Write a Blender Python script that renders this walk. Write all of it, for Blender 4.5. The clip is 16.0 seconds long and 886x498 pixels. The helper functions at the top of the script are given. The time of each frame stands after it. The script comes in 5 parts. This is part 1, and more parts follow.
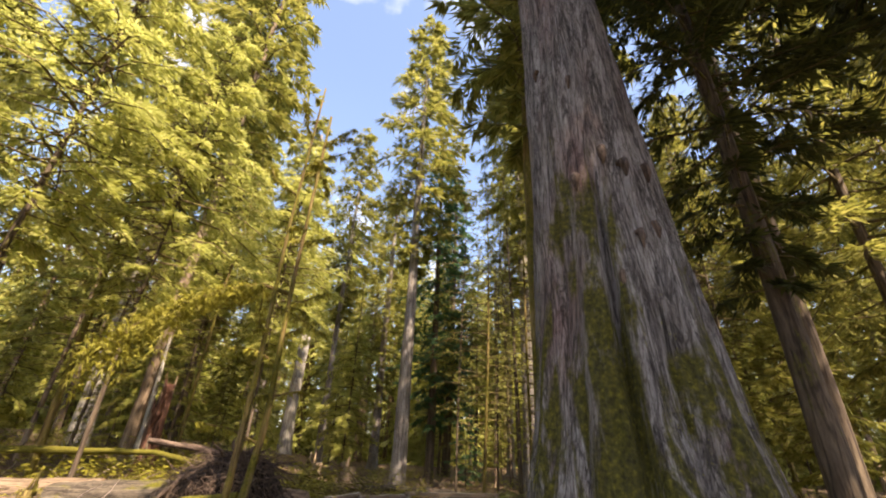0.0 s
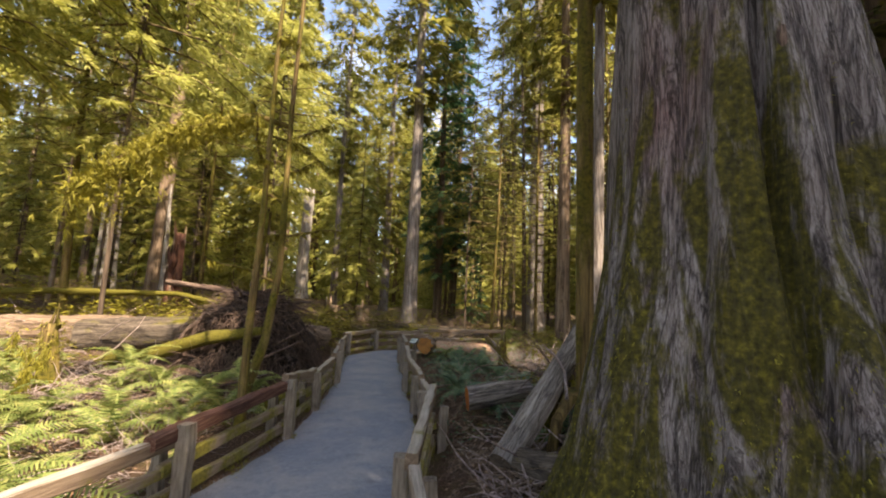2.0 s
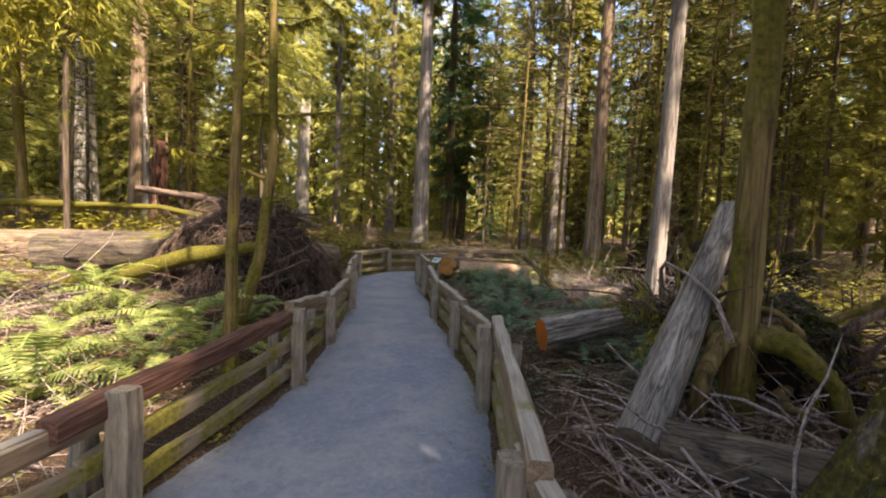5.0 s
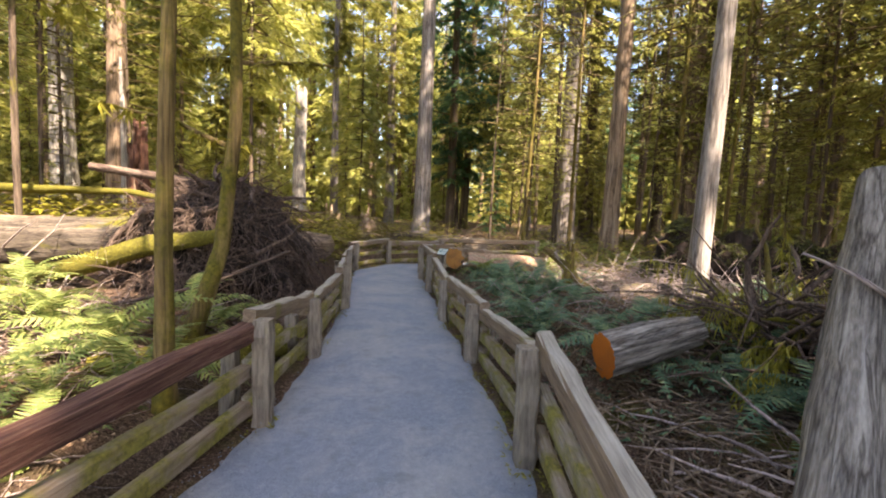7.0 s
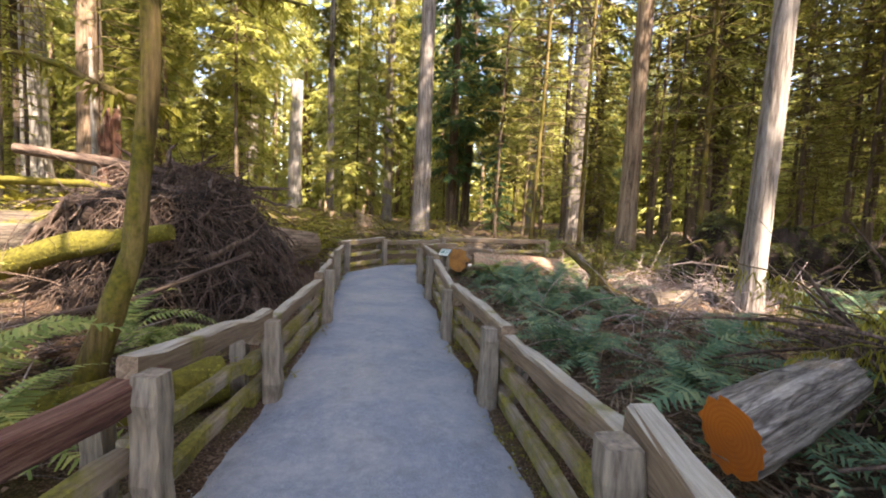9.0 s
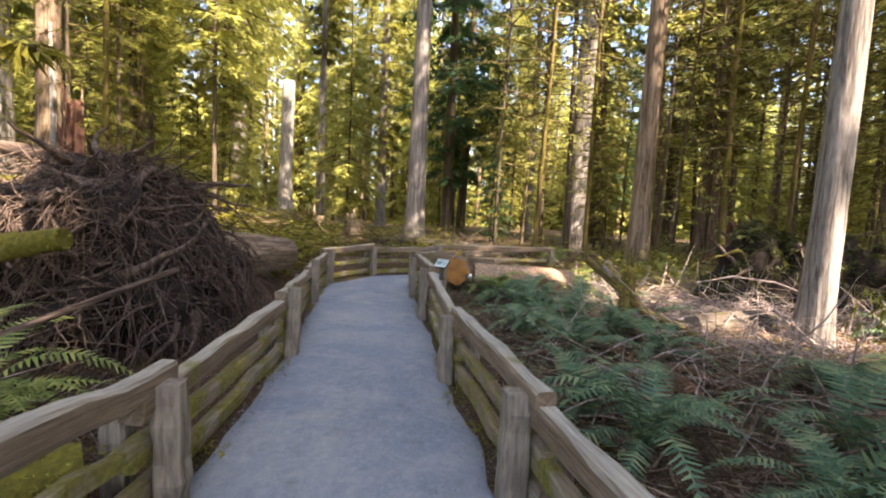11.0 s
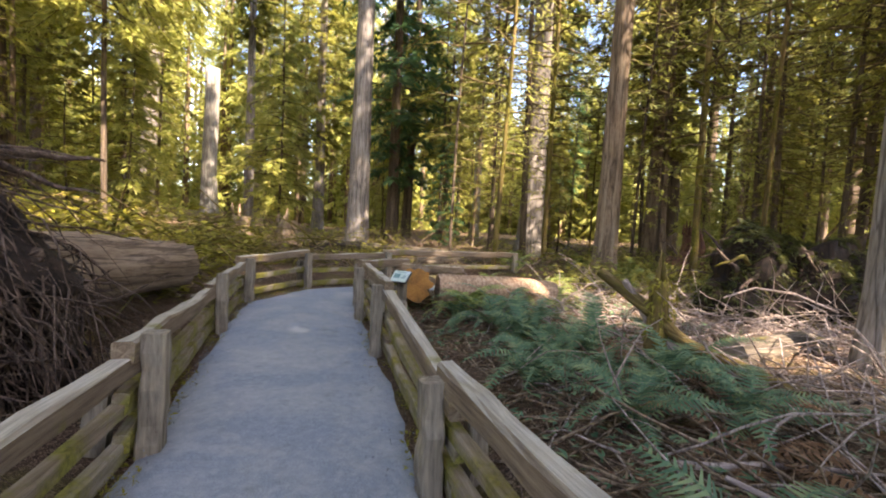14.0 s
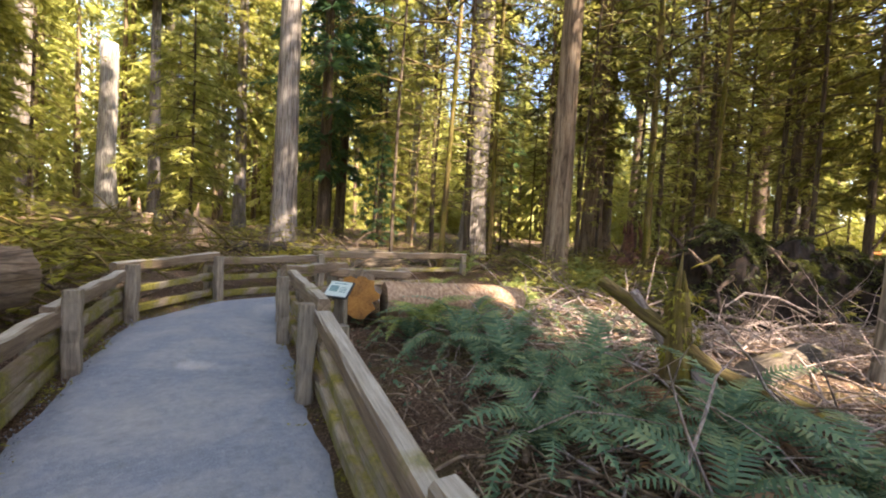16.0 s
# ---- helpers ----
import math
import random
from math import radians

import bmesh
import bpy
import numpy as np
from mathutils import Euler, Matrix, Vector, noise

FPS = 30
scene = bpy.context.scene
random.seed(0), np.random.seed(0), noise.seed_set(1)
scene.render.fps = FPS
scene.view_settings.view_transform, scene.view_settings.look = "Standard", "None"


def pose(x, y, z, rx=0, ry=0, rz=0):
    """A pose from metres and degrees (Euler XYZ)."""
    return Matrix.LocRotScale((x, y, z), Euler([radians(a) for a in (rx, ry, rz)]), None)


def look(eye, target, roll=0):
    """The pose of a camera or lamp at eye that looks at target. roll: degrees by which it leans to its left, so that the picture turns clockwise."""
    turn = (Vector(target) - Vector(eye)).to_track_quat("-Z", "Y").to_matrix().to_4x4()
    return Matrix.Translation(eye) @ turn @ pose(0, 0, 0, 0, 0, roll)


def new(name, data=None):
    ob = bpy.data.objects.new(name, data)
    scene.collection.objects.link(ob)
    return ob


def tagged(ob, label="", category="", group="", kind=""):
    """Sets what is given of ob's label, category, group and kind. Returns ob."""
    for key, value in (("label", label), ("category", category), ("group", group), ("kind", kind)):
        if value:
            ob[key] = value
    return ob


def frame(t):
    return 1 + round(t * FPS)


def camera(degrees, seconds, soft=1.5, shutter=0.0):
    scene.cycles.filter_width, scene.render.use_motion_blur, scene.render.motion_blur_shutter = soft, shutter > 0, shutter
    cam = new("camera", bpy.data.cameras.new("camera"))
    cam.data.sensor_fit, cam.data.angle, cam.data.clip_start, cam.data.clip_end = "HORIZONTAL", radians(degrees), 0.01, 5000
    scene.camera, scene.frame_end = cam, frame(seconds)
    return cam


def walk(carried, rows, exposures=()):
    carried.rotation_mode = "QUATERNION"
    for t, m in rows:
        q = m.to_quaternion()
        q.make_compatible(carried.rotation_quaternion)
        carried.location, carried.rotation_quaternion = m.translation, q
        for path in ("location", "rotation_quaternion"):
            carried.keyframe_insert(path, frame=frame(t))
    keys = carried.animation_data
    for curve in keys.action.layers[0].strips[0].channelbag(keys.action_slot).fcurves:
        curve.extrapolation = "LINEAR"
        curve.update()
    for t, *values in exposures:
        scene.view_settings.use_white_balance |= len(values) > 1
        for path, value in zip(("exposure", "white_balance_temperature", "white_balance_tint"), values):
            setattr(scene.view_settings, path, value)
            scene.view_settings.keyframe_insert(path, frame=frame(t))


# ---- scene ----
cam = camera(93.0, 16.0, soft=2.0)
METRES, EYE, TILT, LEAN, TURN = 9.24, 2.04, 0.0, 0.0, -5.0
ROWS = [
    (0.0, 0.0, 0.0, 0.0, -1.13, 26.02, -2.31),
    (0.5, -0.0058, 0.0232, -0.0012, -1.07, 20.53, -2.33),
    (1.0, -0.013, 0.0479, -0.0041, -1.05, 15.49, -2.35),
    (1.5, -0.024, 0.0733, -0.0092, -0.96, 10.92, -2.42),
    (2.0, -0.0353, 0.101, -0.0156, -0.92, 6.95, -2.42),
    (2.5, -0.0478, 0.1306, -0.0208, -0.87, 3.61, -2.44),
    (3.0, -0.0599, 0.1609, -0.0256, -0.83, 1.1, -2.44),
    (3.5, -0.072, 0.1956, -0.0304, -0.82, -0.79, -2.4),
    (4.0, -0.0835, 0.2281, -0.0348, -0.83, -2.08, -2.4),
    (4.5, -0.0929, 0.2624, -0.0396, -0.83, -2.87, -2.43),
    (7.0, -0.113, 0.4245, -0.0559, -0.86, -4.6, -2.51),
    (7.5, -0.1145, 0.4565, -0.0579, -0.95, -4.7, -2.6),
    (8.0, -0.117, 0.4885, -0.0609, -0.97, -4.75, -2.6),
    (8.5, -0.1181, 0.5226, -0.0635, -0.89, -4.76, -2.56),
    (9.0, -0.1168, 0.5554, -0.0637, -0.96, -4.76, -2.58),
    (11.5, -0.1197, 0.7091, -0.0686, -1.98, -3.66, -2.96),
    (12.0, -0.1253, 0.738, -0.071, -2.54, -3.43, -2.96),
    (12.5, -0.1307, 0.7667, -0.0721, -3.61, -3.32, -3.0),
    (13.0, -0.1333, 0.7956, -0.0731, -5.31, -3.21, -3.05),
    (13.5, -0.1344, 0.8251, -0.0735, -7.22, -3.12, -3.08),
    (14.0, -0.1343, 0.8549, -0.0742, -9.64, -3.03, -3.1),
    (14.5, -0.1323, 0.8856, -0.0747, -12.18, -2.94, -3.09),
    (15.0, -0.1324, 0.9156, -0.0756, -14.36, -2.81, -3.19),
    (15.5, -0.133, 0.9463, -0.0773, -16.56, -2.71, -3.2),
    (16.0, -0.1318, 0.9763, -0.0779, -18.67, -2.63, -3.21),
]
walk(cam, [(t, pose(0, 0, EYE, TILT, LEAN, TURN) @ pose(METRES * x, METRES * y, METRES * z, 90 + pitch, roll, yaw)) for t, x, y, z, yaw, pitch, roll in ROWS],
     [(0.0, 2.02, 7300, 18), (4.5, 2.22, 7200, 19), (7.0, 2.90, 7000, 20), (9.2, 3.04, 6900, 20), (16.0, 3.02, 7000, 18)])

# ---- world and sun ----
SUN_AZ, SUN_EL = 148.0, 52.0      # compass from +y towards +x
world = bpy.data.worlds.new("sky_world")
scene.world = world
world.use_nodes = True
wn, wl = world.node_tree.nodes, world.node_tree.links
wn.clear()
w_out, w_bg, w_sky = wn.new("ShaderNodeOutputWorld"), wn.new("ShaderNodeBackground"), wn.new("ShaderNodeTexSky")
w_sky.sky_type, w_sky.sun_disc = "NISHITA", False
w_sky.sun_elevation, w_sky.sun_rotation = radians(SUN_EL), radians(SUN_AZ)
w_geo, w_noise, w_ramp, w_mix = wn.new("ShaderNodeTexCoord"), wn.new("ShaderNodeTexNoise"), wn.new("ShaderNodeValToRGB"), wn.new("ShaderNodeMixRGB")
w_noise.inputs["Scale"].default_value, w_noise.inputs["Detail"].default_value = 3.2, 6
w_ramp.color_ramp.elements[0].position, w_ramp.color_ramp.elements[1].position = 0.56, 0.74
w_mix.inputs[2].default_value = (4.8, 5.0, 5.4, 1)
wl.new(w_geo.outputs["Generated"], w_noise.inputs["Vector"])
wl.new(w_noise.outputs["Fac"], w_ramp.inputs["Fac"])
wl.new(w_ramp.outputs["Color"], w_mix.inputs[0])
wl.new(w_sky.outputs["Color"], w_mix.inputs[1])
wl.new(w_mix.outputs["Color"], w_bg.inputs["Color"])
w_bg.inputs["Strength"].default_value = 0.12
wl.new(w_bg.outputs["Background"], w_out.inputs["Surface"])

sun_data = bpy.data.lights.new("sun", "SUN")
sun_data.energy, sun_data.angle, sun_data.color = 4.0, radians(0.8), (1.0, 0.9, 0.74)
sun = new("sun", sun_data)
sa, se = radians(SUN_AZ), radians(SUN_EL)
sun.matrix_world = look((math.sin(sa) * math.cos(se) * 60, math.cos(sa) * math.cos(se) * 60, math.sin(se) * 60), (0, 0, 0))

# ---- materials ----
def lin(hex_rgb):
    c = [int(hex_rgb[i:i + 2], 16) / 255 for i in (0, 2, 4)]
    return tuple(v / 12.92 if v < 0.04 else ((v + 0.055) / 1.055) ** 2.4 for v in c) + (1,)


class Mat:
    """Small wrapper for building node materials."""

    def __init__(self, name, rough=0.85):
        self.m = bpy.data.materials.new(name)
        self.m.use_nodes = True
        self.n, self.l = self.m.node_tree.nodes, self.m.node_tree.links
        self.p = self.n["Principled BSDF"]
        self.p.inputs["Roughness"].default_value = rough
        self.p.inputs["Specular IOR Level"].default_value = 0.25
        self.co = self.n.new("ShaderNodeTexCoord")

    def coords(self, scale=(1, 1, 1)):
        mp = self.n.new("ShaderNodeMapping")
        mp.inputs["Scale"].default_value = scale
        self.l.new(self.co.outputs["Object"], mp.inputs["Vector"])
        return mp.outputs["Vector"]

    def noise(self, scale, detail=5, stretch=(1, 1, 1), rough=0.6, warp=0.0):
        t = self.n.new("ShaderNodeTexNoise")
        t.inputs["Scale"].default_value, t.inputs["Detail"].default_value = scale, detail
        t.inputs["Roughness"].default_value, t.inputs["Distortion"].default_value = rough, warp
        self.l.new(self.coords(stretch), t.inputs["Vector"])
        return t.outputs["Fac"]

    def ramp(self, fac, stops):
        r = self.n.new("ShaderNodeValToRGB")
        els = r.color_ramp.elements
        while len(els) < len(stops):
            els.new(0.5)
        for e, (pos, col) in zip(els, stops):
            e.position, e.color = pos, col
        self.l.new(fac, r.inputs["Fac"])
        return r.outputs["Color"]

    def mix(self, fac, a, b, mode="MIX"):
        x = self.n.new("ShaderNodeMixRGB")
        x.blend_type = mode
        for sock, v in zip(x.inputs, (fac, a, b)):
            if hasattr(v, "is_output"):
                self.l.new(v, sock)
            else:
                sock.default_value = v
        return x.outputs["Color"]

    def maths(self, op, a, b=0.0):
        x = self.n.new("ShaderNodeMath")
        x.operation = op
        for sock, v in zip(x.inputs, (a, b)):
            if hasattr(v, "is_output"):
                self.l.new(v, sock)
            else:
                sock.default_value = v
        return x.outputs["Value"]

    def up(self):
        g, s = self.n.new("ShaderNodeNewGeometry"), self.n.new("ShaderNodeSeparateXYZ")
        self.l.new(g.outputs["Normal"], s.inputs["Vector"])
        return s.outputs["Z"]

    def height(self):
        g, s = self.n.new("ShaderNodeNewGeometry"), self.n.new("ShaderNodeSeparateXYZ")
        self.l.new(g.outputs["Position"], s.inputs["Vector"])
        return s.outputs["Z"]

    def island(self):
        return self.n.new("ShaderNodeNewGeometry").outputs["Random Per Island"]

    def rand(self):
        return self.n.new("ShaderNodeObjectInfo").outputs["Random"]

    def colour(self, c):
        self.l.new(c, self.p.inputs["Base Color"])

    def bump(self, fac, strength=0.5, dist=0.02):
        b = self.n.new("ShaderNodeBump")
        b.inputs["Strength"].default_value, b.inputs["Distance"].default_value = strength, dist
        self.l.new(fac, b.inputs["Height"])
        self.l.new(b.outputs["Normal"], self.p.inputs["Normal"])

    def translucent(self, col, amount):
        t, x = self.n.new("ShaderNodeBsdfTranslucent"), self.n.new("ShaderNodeMixShader")
        self.l.new(col, t.inputs["Color"])
        x.inputs[0].default_value = amount
        self.l.new(self.p.outputs["BSDF"], x.inputs[1])
        self.l.new(t.outputs["BSDF"], x.inputs[2])
        self.l.new(x.outputs["Shader"], self.n["Material Output"].inputs["Surface"])


def bark_mat(name, dark, mid, light, moss=0.0, moss_col="6f6a1e", stretch=9.0, bump=0.9):
    """Furrowed bark with long vertical ridges, lichen blotches and some moss."""
    m = Mat(name, 0.9)
    ridges = m.noise(stretch, 6, (1, 1, 0.09), 0.65, 0.4)
    fine = m.noise(stretch * 5, 4, (1, 1, 0.15))
    blot = m.noise(1.6, 5, (1, 1, 0.5))
    c = m.ramp(ridges, [(0.34, lin(dark)), (0.5, lin(mid)), (0.68, lin(light))])
    c = m.mix(0.35, c, m.ramp(fine, [(0.35, lin(dark)), (0.7, lin(light))]))
    c = m.mix(m.maths("MULTIPLY", blot, 0.45), c, lin(mid))
    crack = m.ramp(m.noise(stretch * 0.9, 4, (1, 1, 0.07), 0.5, 0.6), [(0.44, (1, 1, 1, 1)), (0.5, (0.25, 0.23, 0.22, 1)), (0.55, (1, 1, 1, 1))])
    c = m.mix(0.8, c, crack, "MULTIPLY")
    if moss > 0:
        f = m.ramp(m.noise(2.6, 8, (1, 1, 0.3), 0.7), [(0.62 - moss * 0.3, (0, 0, 0, 1)), (0.70 - moss * 0.26, (1, 1, 1, 1))])
        mc = m.ramp(m.noise(22, 4), [(0.3, lin("35330f")), (0.7, lin(moss_col))])
        c = m.mix(f, c, mc)
    m.colour(c)
    m.bump(m.mix(0.3, ridges, fine), bump, 0.03)
    return m.m


def leaf_mat(name, a, b, c, through_amount=0.35):
    m = Mat(name, 0.6)
    col = m.ramp(m.island(), [(0.0, lin(a)), (0.5, lin(b)), (1.0, lin(c))])
    tone = m.noise(0.35, 2)
    col = m.mix(m.maths("MULTIPLY", tone, 0.5), col, lin(b))
    m.colour(col)
    m.translucent(col, through_amount)
    return m.m


BARK_GREY = bark_mat("bark_grey", "4a413b", "837a72", "b3aaa0")
BARK_PALE = bark_mat("bark_pale", "5f5850", "948d84", "bcb6ac", stretch=9)
BARK_BROWN = bark_mat("bark_brown", "3a2d23", "7c6855", "a8957e")
BARK_DARK = bark_mat("bark_dark", "2a221c", "5a4c40", "82735f", moss=0.25)
BARK_MOSSY = bark_mat("bark_mossy", "3a2d1b", "735f3b", "92804f", moss=0.6, moss_col="6a611f")
BARK_RED = bark_mat("bark_red", "33201a", "664438", "8f6a58")
BARK_LOG = bark_mat("bark_log", "241f1b", "7d746a", "c2b9ac", moss=0.12, stretch=18, bump=1.0)
TWIG = bark_mat("twig", "3b3020", "6b5b3d", "8a7b58", moss=0.4)
STICK_PALE = bark_mat("stick_pale", "70605a", "a29189", "c2b2a8", stretch=20)
BARK_FURROW = bark_mat("bark_furrow", "17120f", "4f453b", "8d8170", moss=0.28, stretch=15, bump=1.0)
ROOT = bark_mat("root_bark", "211813", "55453c", "907b6b", stretch=16)
ROOT_SOIL = bark_mat("root_soil", "100c09", "261c16", "44362d", stretch=8)

# conifer green in lit, middle and dark copies: sun and shade put into colour
LEAF_SUN = leaf_mat("leaf_sunlit_yellow", "757b38", "a5a656", "cac67e", 0.6)
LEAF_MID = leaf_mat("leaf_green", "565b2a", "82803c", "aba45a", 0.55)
LEAF_SHADED = leaf_mat("leaf_shaded", "2b3017", "474b24", "686836", 0.35)
LEAF_COOL = leaf_mat("leaf_blue_green", "35523a", "4d6c48", "6c8750", 0.4)
# fern green with the cool bluish cast of shade in its colour
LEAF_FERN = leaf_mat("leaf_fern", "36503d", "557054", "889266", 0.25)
LEAF_MOSS = leaf_mat("leaf_moss", "57531a", "7f7828", "a09a3e", 0.28)

m_ = Mat("moss", 0.95)
moss_f = m_.noise(30, 5)
m_.colour(m_.mix(m_.noise(3, 4), m_.ramp(moss_f, [(0.3, lin("2e2c0c")), (0.5, lin("55501a")), (0.7, lin("7d7526"))]), lin("5c5620")))
m_.bump(moss_f, 0.9, 0.02)
MOSS = m_.m

m_ = Mat("gravel", 0.9)
grit, patch = m_.noise(150, 5, rough=0.75), m_.noise(1.1, 8, rough=0.72, warp=0.6)
c_ = m_.ramp(grit, [(0.3, lin("525860")), (0.5, lin("757c87")), (0.72, lin("9a9fa6"))])
c_ = m_.mix(m_.ramp(patch, [(0.42, (0, 0, 0, 1)), (0.66, (0.75, 0.75, 0.75, 1))]), c_, lin("9b9a98"))
c_ = m_.mix(m_.ramp(m_.noise(5.5, 6), [(0.56, (0, 0, 0, 1)), (0.80, (0.5, 0.5, 0.5, 1))]), c_, lin("5a5955"))
clod = m_.noise(20, 6, rough=0.75)
c_ = m_.mix(0.16, c_, m_.ramp(clod, [(0.36, lin("464b54")), (0.5, lin("787f8a")), (0.64, lin("b0b2b4"))]))
m_.colour(c_)
m_.bump(m_.mix(0.4, grit, clod), 0.7, 0.012)
GRAVEL = m_.m

m_ = Mat("forest_litter", 0.95)
l1, l2, l3 = m_.noise(45, 6, warp=1.5), m_.noise(2.2, 6), m_.noise(0.6, 4)
c_ = m_.ramp(l1, [(0.34, lin("241a13")), (0.5, lin("5c4737")), (0.68, lin("9d8670"))])
c_ = m_.mix(m_.ramp(l2, [(0.5, (0, 0, 0, 1)), (0.68, (0.8, 0.8, 0.8, 1))]), c_, m_.ramp(l1, [(0.3, lin("3b3c14")), (0.7, lin("75702a"))]))
c_ = m_.mix(m_.ramp(l3, [(0.45, (0, 0, 0, 1)), (0.7, (0.5, 0.5, 0.5, 1))]), c_, lin("604c3d"))
m_.colour(c_)
m_.bump(l1, 1.0, 0.06)
LITTER = m_.m

m_ = Mat("weathered_rail", 0.85)
gr, gr2 = m_.noise(6, 6, (0.35, 5, 5), 0.65), m_.noise(30, 4, (0.15, 3, 3))
c_ = m_.ramp(gr, [(0.3, lin("55493a")), (0.5, lin("857b6b")), (0.7, lin("aea494"))])
c_ = m_.mix(0.4, c_, m_.ramp(gr2, [(0.3, lin("43382e")), (0.7, lin("9c8f7b"))]))
c_ = m_.mix(m_.maths("MULTIPLY", m_.rand(), 0.3), c_, lin("7a5a44"))
f_ = m_.ramp(m_.noise(3.2, 6), [(0.43, (0, 0, 0, 1)), (0.56, (0.9, 0.9, 0.9, 1))])
c_ = m_.mix(f_, c_, m_.ramp(m_.noise(40, 3), [(0.3, lin("4f4c1c")), (0.7, lin("857e30"))]))
m_.colour(c_)
m_.bump(m_.mix(0.5, gr, gr2), 0.6, 0.012)
RAIL = m_.m

m_ = Mat("red_rail", 0.85)
gr = m_.noise(12, 8, (0.22, 5, 5), 0.72)
m_.colour(m_.ramp(gr, [(0.32, lin("271712")), (0.5, lin("573a2f")), (0.7, lin("826656"))]))
m_.bump(gr, 0.7, 0.015)
RAIL_RED = m_.m

m_ = Mat("top_rail", 0.85)
gr, gr2 = m_.noise(6, 6, (0.3, 5, 5), 0.65), m_.noise(28, 5, (0.12, 3, 3), 0.7)
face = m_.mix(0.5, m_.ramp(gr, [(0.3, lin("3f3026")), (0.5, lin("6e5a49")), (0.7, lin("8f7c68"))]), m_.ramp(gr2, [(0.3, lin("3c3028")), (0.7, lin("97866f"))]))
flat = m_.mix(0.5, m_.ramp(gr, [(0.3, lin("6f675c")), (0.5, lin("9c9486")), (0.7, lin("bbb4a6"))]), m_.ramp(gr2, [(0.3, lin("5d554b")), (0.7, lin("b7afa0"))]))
# faces that point up are paler and greyer, the sides stay brown
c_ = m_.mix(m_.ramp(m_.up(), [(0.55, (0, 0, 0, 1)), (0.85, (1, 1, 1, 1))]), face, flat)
c_ = m_.mix(m_.ramp(m_.noise(3.4, 6), [(0.58, (0, 0, 0, 1)), (0.70, (0.7, 0.7, 0.7, 1))]), c_, m_.ramp(m_.noise(40, 3), [(0.3, lin("4c491c")), (0.7, lin("7b7530"))]))
m_.colour(c_)
m_.bump(m_.mix(0.5, gr, gr2), 0.7, 0.012)
RAIL_TOP = m_.m

m_ = Mat("weathered_post", 0.85)
gr, gr2 = m_.noise(7, 6, (4, 4, 0.4), 0.65), m_.noise(3, 5)
c_ = m_.ramp(gr, [(0.3, lin("4c4236")), (0.5, lin("7a7063")), (0.7, lin("978a76"))])
c_ = m_.mix(m_.ramp(gr2, [(0.56, (0, 0, 0, 1)), (0.7, (0.7, 0.7, 0.7, 1))]), c_, lin("7d7738"))
m_.colour(c_)
m_.bump(gr, 0.6, 0.012)
POST = m_.m

m_ = Mat("cut_wood", 0.8)
wv = m_.n.new("ShaderNodeTexWave")
wv.wave_type, wv.rings_direction = "RINGS", "Z"
wv.inputs["Scale"].default_value, wv.inputs["Distortion"].default_value, wv.inputs["Detail"].default_value = 16, 2.5, 3
m_.l.new(m_.coords(), wv.inputs["Vector"])
c_ = m_.ramp(wv.outputs["Fac"], [(0.0, lin("a85a17")), (1.0, lin("b2641c"))])
c_ = m_.mix(m_.ramp(m_.noise(5, 5), [(0.45, (0, 0, 0, 1)), (0.75, (0.7, 0.7, 0.7, 1))]), c_, lin("8d5227"))
m_.colour(c_)
CUT = m_.m

m_ = Mat("pale_wood", 0.8)
gr = m_.noise(10, 6, (0.3, 3, 3))
m_.colour(m_.ramp(gr, [(0.3, lin("6e5543")), (0.5, lin("947860")), (0.7, lin("b59a80"))]))
m_.bump(gr, 0.4, 0.01)
PALE = m_.m

m_ = Mat("sign_face", 0.35)
m_.colour(m_.mix(m_.maths("MULTIPLY", m_.noise(6, 4), 0.3), lin("b9c2bb"), lin("8fa39a")))
SIGN_FACE = m_.m
m_ = Mat("sign_metal", 0.5)
m_.colour(m_.ramp(m_.noise(30, 3), [(0.3, lin("2e3033")), (0.7, lin("46494c"))]))
SIGN_METAL = m_.m
m_ = Mat("sign_ink", 0.4)
m_.colour(m_.ramp(m_.noise(12, 3), [(0.3, lin("4e6b70")), (0.7, lin("6d8a88"))]))
SIGN_INK = m_.m


# ---- mesh helpers ----
def link_mesh(name, verts, faces, mat, smooth=True, mats=None, face_mats=None):
    me = bpy.data.meshes.new(name)
    me.from_pydata([tuple(v) for v in verts], [], [tuple(f) for f in faces])
    for mm in (mats or [mat]):
        me.materials.append(mm)
    if smooth:
        me.polygons.foreach_set("use_smooth", [True] * len(me.polygons))
    if face_mats is not None:
        me.polygons.foreach_set("material_index", face_mats)
    me.update()
    return me


def thing(name, at, label, category, group="", kind="", rz=0.0, scale=1.0):
    ob = new(name)
    ob.empty_display_size = 0.1
    ob.matrix_basis = pose(*at, 0, 0, rz) @ Matrix.Scale(scale, 4)
    return tagged(ob, label, category, group, kind)


def part(name, me, parent, label="", m=None):
    ob = new(name, me)
    ob.parent = parent
    if m is not None:
        ob.matrix_basis = m
    return tagged(ob, label)


def solo(name, me, label, category, at=(0, 0, 0), group="", kind="", m=None):
    ob = new(name, me)
    ob.matrix_basis = m if m is not None else pose(*at)
    return tagged(ob, label, category, group, kind)


def hash2(ix, iy, seed):
    n = np.sin(ix * 127.1 + iy * 311.7 + seed * 74.7) * 43758.5453
    return n - np.floor(n)


